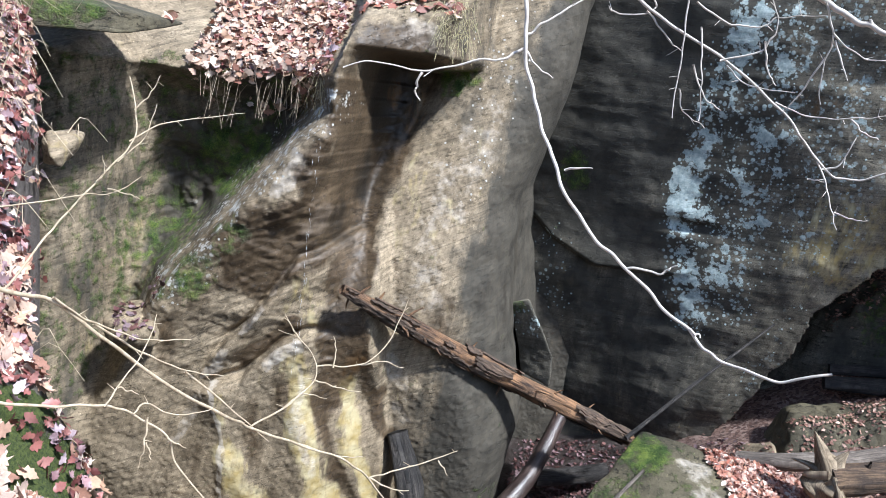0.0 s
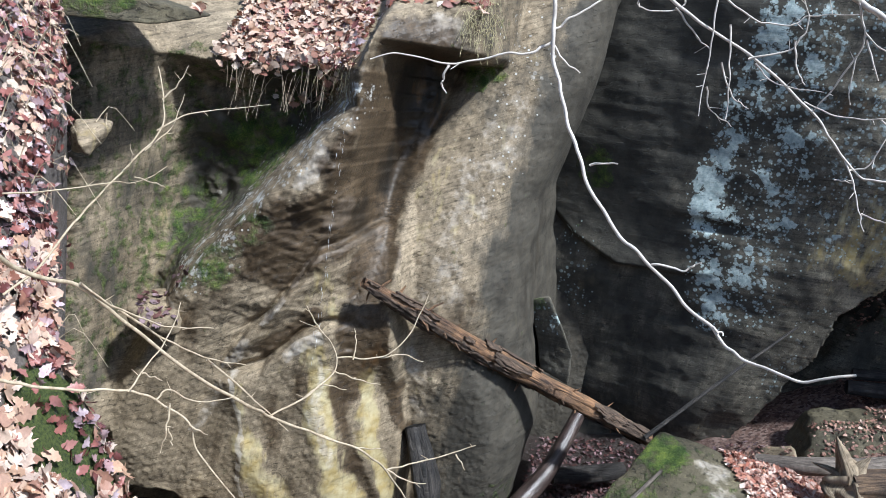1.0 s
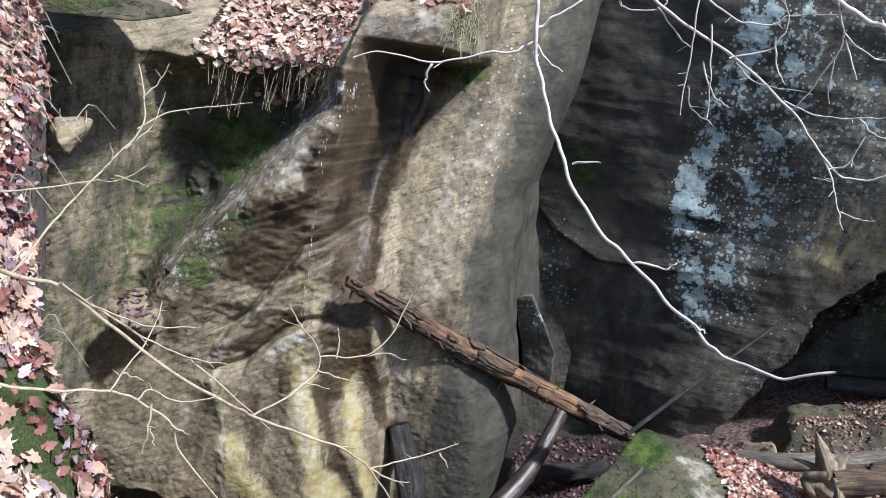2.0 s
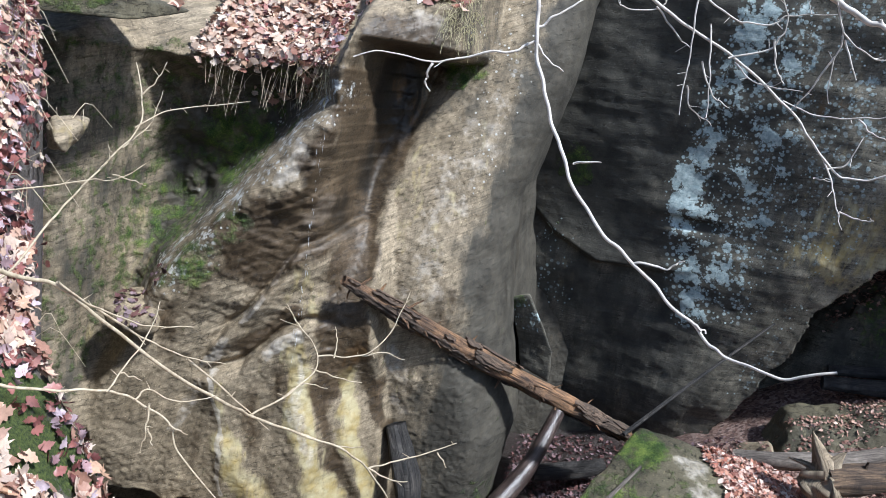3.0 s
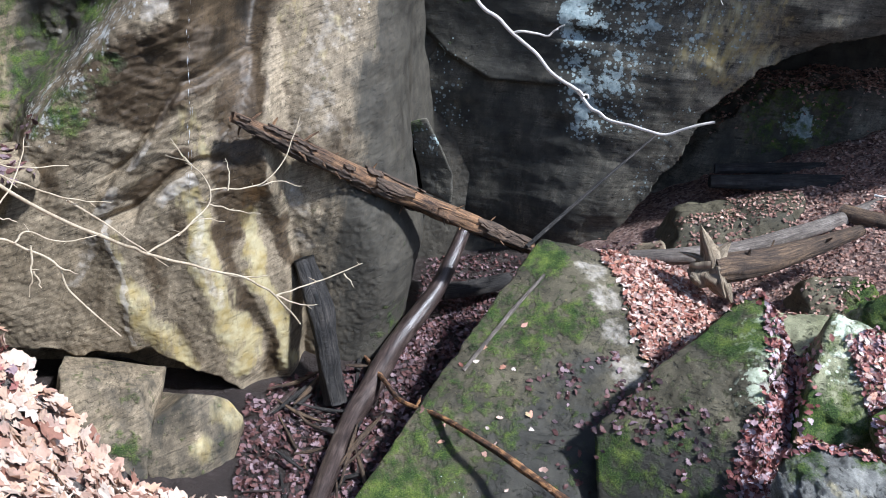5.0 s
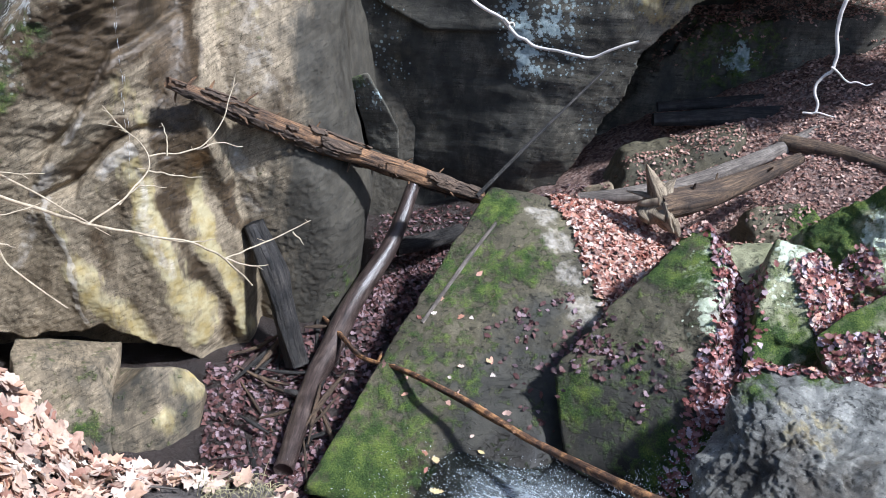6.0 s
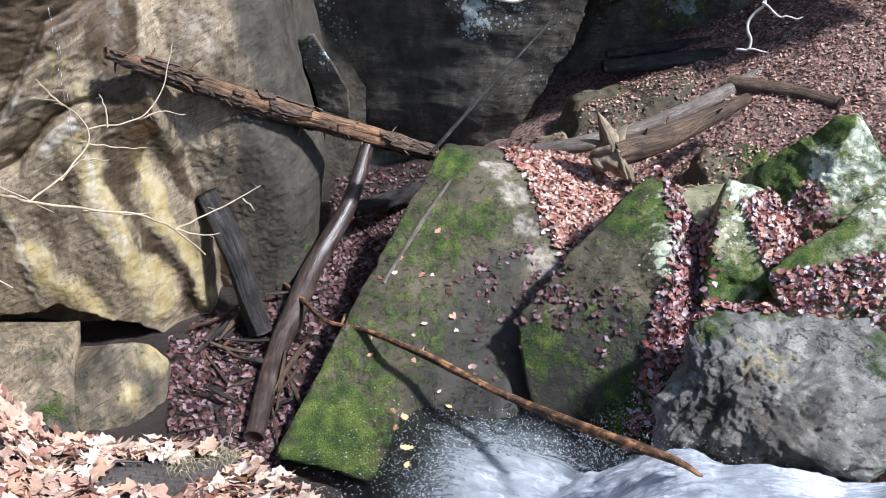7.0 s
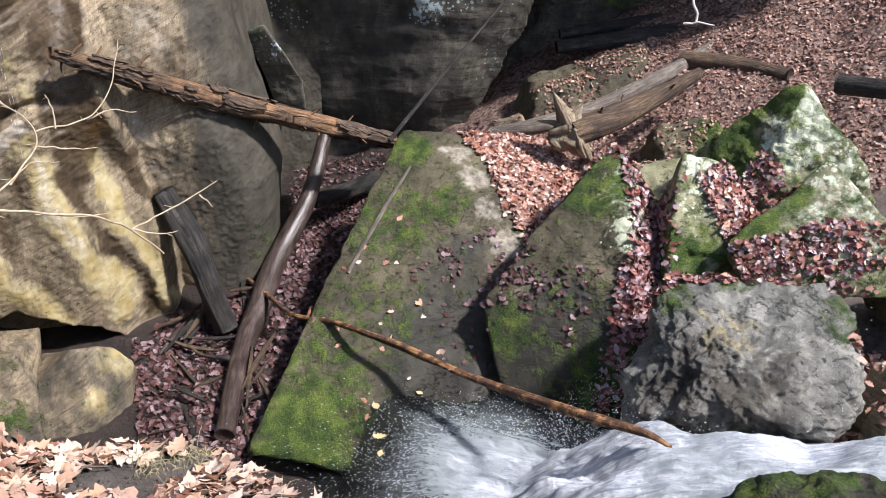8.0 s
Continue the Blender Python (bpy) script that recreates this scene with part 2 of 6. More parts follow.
def water_material(name):
    m, nt, b = shader(name)
    flow = attr(nt, "marks")
    sep = node(nt, "ShaderNodeSeparateColor", i0=flow.outputs["Color"])
    uv = nt.nodes.new("ShaderNodeUVMap")
    uv.uv_map = "along"
    v = node(nt, "ShaderNodeMapping", Vector=uv.outputs[0], Scale=(8.0, 1.1, 1.0)).outputs[0]
    p = where(nt)
    n = blend(nt, 0.65, noise_tex(nt, p, 17.0, 7, 0.78), noise_tex(nt, v, 3.4, 9, 0.78, 0.5))
    foam = ramp(nt, calc(nt, "ADD", calc(nt, "MULTIPLY", n, 1.1), calc(nt, "SUBTRACT", calc(nt, "MULTIPLY", sep.outputs[0], 0.9), 0.48)), (0.25, 0.0), (0.50, 0.45), (0.72, 1.0))
    drops = ramp(nt, noise_tex(nt, p, 38.0, 3, 0.6), (0.62, 0.0), (0.68, 1.0))
    foam = calc(nt, "MAXIMUM", foam, calc(nt, "MULTIPLY", drops, sep.outputs[1]))
    nt.links.new(blend(nt, foam, (0.62, 0.72, 0.74), ramp(nt, noise_tex(nt, v, 4.2, 9, 0.8, 0.3), (0.38, (0.34, 0.38, 0.46)), (0.60, (0.95, 0.96, 0.98)))), b.inputs["Base Color"])
    nt.links.new(blend(nt, foam, (0.06,) * 3, (0.7,) * 3), b.inputs["Roughness"])
    nt.links.new(calc(nt, "SUBTRACT", 1.0, foam), b.inputs["Transmission Weight"])
    b.inputs["IOR"].default_value = 1.33
    n1 = bump(nt, n, 0.8, 0.05)
    nt.links.new(bump(nt, noise_tex(nt, p, 24.0, 6, 0.7), 0.7, 0.035, n1), b.inputs["Normal"])
    return m


CLIFF = rock_material("sandstone_cliff", (0.46, 0.365, 0.242), (0.26, 0.200, 0.126), 0.30, radians(24), 0.8, 0.009, ((0.40, 0.39, 0.35), (0.62, 0.61, 0.57)), lump=0.22, blotch=0.4, weave=0.42, grit_mix=0.4, pitted=0.32)
WALL = rock_material("dark_sandstone", (0.34, 0.30, 0.225), (0.13, 0.115, 0.085), 0.45, radians(4), 0.85, 0.012, weave=0.35, lump=0.5)
BOULDER = rock_material("boulder_sandstone", (0.195, 0.165, 0.100), (0.062, 0.054, 0.034), 0.2, radians(10), 0.75, 0.016, ((0.40, 0.43, 0.29), (0.62, 0.65, 0.47)), weave=0.12, grit_mix=0.45)
# paler twin of BOULDER: lichen cover, plus sunlight put into its colour
LICHENED_SUNLIT = rock_material("lichened_sandstone", (0.58, 0.56, 0.34), (0.19, 0.19, 0.10), 0.2, radians(10), 0.8, 0.016, ((0.50, 0.54, 0.38), (0.76, 0.78, 0.62)), weave=0.12, grit_mix=0.45)
GREY = rock_material("grey_boulder", (0.56, 0.54, 0.47), (0.17, 0.165, 0.145), 0.1, 0.0, 0.45, 0.05, weave=0.12, grit_mix=0.45)
SOIL = soil_material("leafy_soil")
LEAF_DRY = leaf_material("dry_leaf", (0.24, 0.10, 0.065), (0.47, 0.30, 0.215), (0.63, 0.49, 0.385), (0.50, 0.30, 0.19), (0.70, 0.58, 0.47), (0.38, 0.21, 0.15))
LEAF_RED = leaf_material("rusty_leaf", (0.10, 0.032, 0.024), (0.42, 0.17, 0.115), (0.70, 0.50, 0.40), (0.20, 0.065, 0.045), (0.84, 0.70, 0.60), (0.32, 0.11, 0.07), (0.60, 0.33, 0.22))
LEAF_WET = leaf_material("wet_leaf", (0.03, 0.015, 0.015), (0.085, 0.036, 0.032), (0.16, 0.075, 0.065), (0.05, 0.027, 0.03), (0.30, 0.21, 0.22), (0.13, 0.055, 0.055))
LEAF_BROWN = leaf_material("brown_leaf", (0.12, 0.06, 0.046), (0.27, 0.135, 0.10), (0.52, 0.33, 0.25), (0.19, 0.09, 0.065), (0.40, 0.22, 0.16), (0.62, 0.45, 0.36))
LEAF_PLUM = leaf_material("plum_leaf", (0.08, 0.025, 0.024), (0.34, 0.135, 0.11), (0.13, 0.042, 0.04), (0.56, 0.45, 0.47), (0.24, 0.075, 0.06), (0.42, 0.21, 0.18))
LEAF_PLUM.node_tree.nodes["Principled BSDF"].inputs["Roughness"].default_value = 0.38
LEAF_YELLOW = leaf_material("yellow_leaf", (0.62, 0.50, 0.22), (0.55, 0.42, 0.24))
BARK_ORANGE = wood_material("rotten_orange_wood", ((0.36, (0.05, 0.032, 0.024)), (0.48, (0.18, 0.105, 0.06)), (0.62, (0.42, 0.225, 0.105))), 0.85, 0.03)
BARK_FLAKE = wood_material("flaking_bark", ((0.3, (0.035, 0.026, 0.02)), (0.5, (0.11, 0.075, 0.052)), (0.68, (0.26, 0.17, 0.11))), 0.9, 0.03)
WOOD_PALE = wood_material("splintered_wood", ((0.3, (0.14, 0.10, 0.065)), (0.5, (0.34, 0.26, 0.17)), (0.7, (0.52, 0.43, 0.30))), 0.85, 0.03)
BARK_DARK = wood_material("charred_dark_wood", ((0.36, (0.008, 0.007, 0.006)), (0.5, (0.035, 0.03, 0.026)), (0.66, (0.10, 0.085, 0.072))), 0.75, 0.045)
WOOD_GREY = wood_material("wet_grey_wood", ((0.3, (0.022, 0.016, 0.014)), (0.5, (0.06, 0.042, 0.036)), (0.72, (0.16, 0.12, 0.10))), 0.30, 0.008, 10.0)
WOOD_DRY = wood_material("dry_grey_wood", ((0.3, (0.07, 0.055, 0.045)), (0.5, (0.17, 0.14, 0.115)), (0.7, (0.36, 0.31, 0.26))), 0.85, 0.02)
WOOD_BROWN = wood_material("brown_trunk_wood", ((0.34, (0.03, 0.021, 0.015)), (0.5, (0.10, 0.064, 0.04)), (0.66, (0.24, 0.155, 0.085))), 0.8, 0.03)
BRANCH_WOOD = wood_material("peeling_branch_wood", ((0.38, (0.05, 0.028, 0.018)), (0.50, (0.16, 0.078, 0.038)), (0.58, (0.50, 0.25, 0.10))), 0.75, 0.02, 9.0, 0.8)
TWIG_PALE = twig_material("pale_twig", (0.62, 0.56, 0.49), (0.38, 0.33, 0.28))
TWIG_TAN = twig_material("tan_twig", (0.50, 0.41, 0.28), (0.28, 0.21, 0.13))
ROOT = twig_material("dry_rootlet", (0.34, 0.27, 0.19), (0.16, 0.12, 0.08))
STRAW = twig_material("straw", (0.50, 0.43, 0.25), (0.25, 0.23, 0.10))
WATER = water_material("white_water")
FOAM, _nt, _b = shader("foam_drops")
_b.inputs["Base Color"].default_value = (0.82, 0.86, 0.9, 1)
_b.inputs["Roughness"].default_value = 0.25

# ---- geometry helpers ----


def lattice(p):
    """Smooth value noise in -1..1 for an array of points."""
    p = np.asarray(p, float)
    i = np.floor(p).astype(np.int64)
    f = p - i
    f = f * f * f * (f * (f * 6 - 15) + 10)
    out = np.zeros(len(p))
    for c in range(8):
        d = np.array([c & 1, c >> 1 & 1, c >> 2 & 1])
        q = i + d
        h = (q[:, 0] * 374761393 + q[:, 1] * 668265263 + q[:, 2] * 2147483647) & 0xFFFFFFFF
        h = ((h ^ (h >> 13)) * 1274126177) & 0xFFFFFFFF
        h = ((h ^ (h >> 16)) & 0xFFFF) / 32767.5 - 1
        out += h * np.prod(np.where(d, f, 1 - f), axis=1)
    return out


def fbm(p, octaves=5, gain=0.5):
    p, total, a = np.asarray(p, float), 0.0, 1.0
    for _ in range(octaves):
        total, p, a = total + a * lattice(p), p * 2.03 + 17.3, a * gain
    return total


def ease(a, b, v):
    t = np.clip((v - a) / (b - a), 0, 1)
    return t * t * (3 - 2 * t)


def mesh_of(name, verts, faces, material=None, smooth=True):
    me = bpy.data.meshes.new(name)
    faces = np.asarray(faces, np.int32)
    k = faces.shape[1]
    me.vertices.add(len(verts))
    me.vertices.foreach_set("co", np.asarray(verts, np.float32).ravel())
    me.loops.add(faces.size)
    me.loops.foreach_set("vertex_index", faces.ravel())
    me.polygons.add(len(faces))
    me.polygons.foreach_set("loop_start", np.arange(len(faces), dtype=np.int32) * k)
    me.update(calc_edges=True)
    me.validate()
    me.polygons.foreach_set("use_smooth", np.full(len(me.polygons), smooth))
    if material:
        me.materials.append(material)
    return me


def stamp(me, name, columns):
    a = me.color_attributes.new(name, "FLOAT_COLOR", "POINT")
    rgba = np.zeros((len(me.vertices), 4), np.float32)
    for i, c in enumerate(columns):
        rgba[:, i] = c
    a.data.foreach_set("color", rgba.ravel())


def lengthwise(me, uv):
    layer = me.uv_layers.new(name="along")
    idx = np.empty(len(me.loops), np.int32)
    me.loops.foreach_get("vertex_index", idx)
    layer.data.foreach_set("uv", np.asarray(uv, np.float32)[idx].ravel())


def grid_faces(nu, nv, wrap=False):
    """Quads over rows of nv points, nu rows."""
    i, j = np.meshgrid(np.arange(nu - 1), np.arange(nv if wrap else nv - 1), indexing="ij")
    a = i * nv + j
    b = i * nv + (j + 1) % nv
    return np.stack([a, b, b + nv, a + nv], -1).reshape(-1, 4)


def thing(name, me, label, category, group="", kind="", at=None):
    """A top-level object whose origin stands at its base."""
    co = np.empty(len(me.vertices) * 3, np.float32)
    me.vertices.foreach_get("co", co)
    co = co.reshape(-1, 3)
    if at is None:
        at = (*(co[:, :2].min(0) + co[:, :2].max(0)) / 2, co[:, 2].min())
    co -= np.array(at, np.float32)
    me.vertices.foreach_set("co", co.ravel())
    me.update()
    ob = new(name, me)
    ob.location = at
    return tagged(ob, label, category, group, kind)


def part(name, me, parent, label=""):
    """One mesh, given in the world's place, under a thing or under a part."""
    at, top = Vector(parent.location), parent.parent
    while top is not None:
        at, top = at + top.location, top.parent
    co = np.empty(len(me.vertices) * 3, np.float32)
    me.vertices.foreach_get("co", co)
    me.vertices.foreach_set("co", (co.reshape(-1, 3) - np.array(at, np.float32)).ravel())
    me.update()
    ob = new(name, me)
    ob.parent = parent
    return tagged(ob, label)


def curve_through(points, n):
    """n points on a smooth line through the given ones."""
    p = np.asarray(points, float)
    if len(p) == 2:
        return p[0] + np.linspace(0, 1, n)[:, None] * (p[1] - p[0])
    q = np.vstack([2 * p[0] - p[1], p, 2 * p[-1] - p[-2]])
    out = []
    for s in np.linspace(0, len(p) - 1 - 1e-9, n):
        k, t = int(s), s - int(s)
        a, b, c, d = q[k:k + 4]
        out.append(0.5 * (2 * b + (c - a) * t + (2 * a - 5 * b + 4 * c - d) * t * t + (3 * b - a - 3 * c + d) * t ** 3))
    return np.array(out)


def tube(points, radii, sides=10, n=None, knobs=0.0, seed=0, flat=1.0):
    """Rings along a line; returns points, quads and lengthwise coordinates."""
    n = n or max(6, len(points) * 5)
    line = curve_through(points, n)
    rad = np.interp(np.linspace(0, 1, n), np.linspace(0, 1, len(radii)), radii)
    ahead = np.gradient(line, axis=0)
    ahead /= np.linalg.norm(ahead, axis=1)[:, None] + 1e-9
    ref = np.array([0.3, 0.2, 1.0]) if abs(ahead[:, 2]).mean() < 0.8 else np.array([1.0, 0.2, 0.1])
    u = np.cross(ahead, ref)
    u /= np.linalg.norm(u, axis=1)[:, None]
    v = np.cross(u, ahead)
    a = np.linspace(0, 2 * np.pi, sides, endpoint=False)
    ring = np.cos(a)[None, :, None] * u[:, None] + flat * np.sin(a)[None, :, None] * v[:, None]
    length = np.r_[0, np.cumsum(np.linalg.norm(np.diff(line, axis=0), axis=1))]
    r = np.repeat(rad[:, None], sides, 1)
    if knobs:
        q = np.stack([np.cos(a)[None].repeat(n, 0) * 2.2 + seed * 7.1, np.sin(a)[None].repeat(n, 0) * 2.2, length[:, None].repeat(sides, 1) * 1.6], -1).reshape(-1, 3)
        fine = np.stack([np.cos(a)[None].repeat(n, 0) * 6 + seed, np.sin(a)[None].repeat(n, 0) * 6, length[:, None].repeat(sides, 1) * 3], -1).reshape(-1, 3)
        r = r * (1 + knobs * (fbm(q, 3) + 0.5 * fbm(fine, 2)).reshape(n, sides))
    pts = (line[:, None] + ring * r[..., None]).reshape(-1, 3)
    uv = np.stack([np.abs(np.linspace(-1, 1, sides))[None].repeat(n, 0) * 0.6 + seed, length[:, None].repeat(sides, 1)], -1).reshape(-1, 2)
    quads = grid_faces(n, sides, True)
    ends = np.vstack([line[0] - ahead[0] * rad[0] * 0.15, line[-1] + ahead[-1] * rad[-1] * 0.15])
    k = len(pts)
    j = np.arange(sides)
    first = np.stack([j, (j + 1) % sides, np.full(sides, k), np.full(sides, k)], -1)
    last = np.stack([(n - 1) * sides + (j + 1) % sides, (n - 1) * sides + j, np.full(sides, k + 1), np.full(sides, k + 1)], -1)
    return np.vstack([pts, ends]), quads, np.vstack([first, last])[:, :3], np.vstack([uv, [[0.3, 0], [0.3, length[-1]]]])


def tube_mesh(name, tubes, material):
    """Joins tubes into one mesh of triangles."""
    vs, fs, us, k = [], [], [], 0
    for v, q, c, u in tubes:
        fs.append(np.vstack([q[:, :3], q[:, [0, 2, 3]], c]) + k)
        vs.append(v)
        us.append(u)
        k += len(v)
    me = mesh_of(name, np.vstack(vs), np.vstack(fs), material)
    lengthwise(me, np.vstack(us))
    return me


def spots(p, *places):
    """Soft marks: each place is x, y, z, radius, amount."""
    out = np.zeros(len(p))
    for x, y, z, r, a in places:
        d = np.linalg.norm(p - np.array([x, y, z]), axis=1)
        out = np.maximum(out, a * (1 - ease(r * 0.45, r * 1.15, d)))
    return out


SOLIDS = []


def solid(ob):
    """Remembers a surface on which things may lie."""
    SOLIDS.append(ob)
    return ob


def rock(name, corners, label, material=BOULDER, fine=6, edge=16.0, rough=0.035, seed=0, moss=(), lichen=(), wet=(), ochre=(), crust_shade=(), bleach_lit=(), up_moss=0.0, crag=0.0, film=0.0, group=""):
    """A weathered block between the given corners, edges rounded and faces uneven."""
    hull = bmesh.new()
    for c in corners:
        hull.verts.new(c)
    bmesh.ops.convex_hull(hull, input=hull.verts)
    mid = np.mean(np.array(corners, float), 0)
    hull.normal_update()
    planes = np.array([[*f.normal, f.normal.dot(f.verts[0].co - Vector(mid))] for f in hull.faces])
    hull.free()
    planes = planes[planes[:, 3] > 0.02]
    ball = bmesh.new()
    bmesh.ops.create_icosphere(ball, subdivisions=fine, radius=1.0)
    d = np.array([v.co[:] for v in ball.verts])
    faces = np.array([[v.index for v in f.verts] for f in ball.faces])
    ball.free()
    size = (np.array(corners).max(0) - np.array(corners).min(0))
    d = d * size
    d /= np.linalg.norm(d, axis=1)[:, None]
    reach = np.clip(d @ planes[:, :3].T, 0, None) / planes[:, 3]
    top = reach.max(1)
    p = mid + d / (top * ((reach / top[:, None]) ** edge).sum(1) ** (1 / edge))[:, None]
    s = seed * 13.7
    for f, a, o in ((0.9, 2.2, 3), (3.1, 1.0, 4), (11.0, 0.32, 3)):
        p = p + d * (rough * a * fbm(p * f + s, o))[:, None]
    chip = np.clip(fbm(p * np.array([2.0, 2.0, 3.5]) + s + 40, 3) - 0.35, 0, 1)
    p = p - d * (rough * 2.2 * chip)[:, None]
    if crag:
        p = p + d * (crag * (0.45 - np.abs(fbm(p * 4.0 + s, 4))) + 0.25 * crag * (0.4 - np.abs(fbm(p * 13.0 + s, 3))))[:, None]
    me = mesh_of(name, p, faces, material)
    nor = np.empty(len(me.vertices) * 3, np.float32)
    me.vertices.foreach_get("normal", nor)
    nz = nor.reshape(-1, 3)[:, 2]
    green = np.maximum(np.maximum(spots(p, *moss), up_moss * ease(0.35, 0.85, nz)), film)
    stamp(me, "marks", (spots(p, *wet), spots(p, *lichen), spots(p, *ochre), spots(p, *bleach_lit)))
    stamp(me, "more", (spots(p, *crust_shade), 0.0, green))
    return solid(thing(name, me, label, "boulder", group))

# ---- the ground: gully, near bank, far leaf slope ----
WATER_DIR = np.array([-0.80, 0.60])
WATER_FROM = np.array([3.94, 2.96])


def stream_level(x, y):
    s = (x - WATER_FROM[0]) * WATER_DIR[0] + (y - WATER_FROM[1]) * WATER_DIR[1]
    return 2.08 - 0.28 * np.clip(s, -8, 1.4) - 1.05 * ease(0.85, 2.5, s), s


def bank_edge(x):
    return np.interp(x, [-12, -3.1, -2.8, -2.5, -2.35, -2.2, -1.95, -1.7, -1.3, -1.15, -0.75, -0.2, 0.15, 0.4, 0.6, 1.0, 3.0, 12], [9, 6.3, 5.75, 5.22, 4.80, 4.42, 3.98, 3.58, 3.5, 3.42, 3.45, 3.25, 2.95, 2.3, 1.8, 1.2, 0.5, -1.0])


def ground_z(x, y):
    q = np.stack([x, y, 0 * x], -1).reshape(-1, 3)
    wob = fbm(q * 0.9, 4).reshape(x.shape)
    fine = fbm(q * 5.0 + 9, 3).reshape(x.shape)
    floor = 0.34 + 0.20 * np.clip(y - 6.2, -0.6, 2.6)
    rise = 0.23 * np.log1p(np.exp((x - 2.3) / 0.5))
    rise = rise + 0.35 * np.clip(x - 8.5, 0, 60) + 0.25 * np.clip(y - 11, 0, 60) * ease(3.5, 6, x)
    z = floor + rise + 0.10 * wob + 0.03 * fine
    level, s = stream_level(x, y)
    bed = level - 0.45
    z = np.where(y < 4.6, np.minimum(z, np.maximum(bed, 0.1)), z)
    edge = bank_edge(x) + 0.10 * wob + 0.04 * fine
    top = 4.42 - 0.42 * np.clip(y, -3, 3.2) + (0.5 + 0.8 * ease(1.8, 3.4, y)) * np.clip(-x - 0.7, 0, 2.2) + 0.12 * np.clip(-x - 2.9, 0, 40) + 0.06 * wob + 0.025 * fine
    top = top + 0.25 * np.clip(-y - 3, 0, 60)
    inside = ease(-0.06, 0.14 + 0.22 * ease(-1.75, -2.3, x), y - edge)
    inside = 1 - inside
    z = z + (np.maximum(top, z) - z) * inside
    return z


def stretched(lo, hi, n, far_lo, far_hi, m):
    near = np.linspace(lo, hi, n)
    k = np.linspace(0, 1, m + 1)[1:] ** 2.5
    return np.r_[(lo - k * (lo - far_lo))[::-1], near, hi + k * (far_hi - hi)]


gx, gy = np.meshgrid(stretched(-5, 11, 320, -300, 300, 24), stretched(-0.6, 13, 280, -300, 300, 24), indexing="ij")
gz = ground_z(gx, gy)
pts = np.stack([gx, gy, gz], -1).reshape(-1, 3)
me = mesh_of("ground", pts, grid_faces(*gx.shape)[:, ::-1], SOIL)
# low floor marked damp; the gully's deep shade goes into this colour too
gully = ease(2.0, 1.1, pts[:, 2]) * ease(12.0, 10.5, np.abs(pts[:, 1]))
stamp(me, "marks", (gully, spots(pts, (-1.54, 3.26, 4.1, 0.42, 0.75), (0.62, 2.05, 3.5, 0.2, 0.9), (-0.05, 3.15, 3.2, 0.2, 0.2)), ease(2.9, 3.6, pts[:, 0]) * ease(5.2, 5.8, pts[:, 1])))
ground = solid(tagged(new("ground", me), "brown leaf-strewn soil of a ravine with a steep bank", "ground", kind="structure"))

# ---- the water-worn cliff ----


def along(x, z, *line):
    """Distance to a line of (x, z) points, and the way along it from 0 to 1."""
    best, way = np.full(x.shape, 1e9), np.zeros(x.shape)
    for k, ((ax, az), (bx, bz)) in enumerate(zip(line, line[1:])):
        t = np.clip(((x - ax) * (bx - ax) + (z - az) * (bz - az)) / ((bx - ax) ** 2 + (bz - az) ** 2), 0, 1)
        d = np.hypot(x - ax - t * (bx - ax), z - az - t * (bz - az))
        way = np.where(d < best, (k + t) / (len(line) - 1), way)
        best = np.minimum(best, d)
    return best, way


def bell(d, w):
    return np.exp(-(d / w) ** 2)


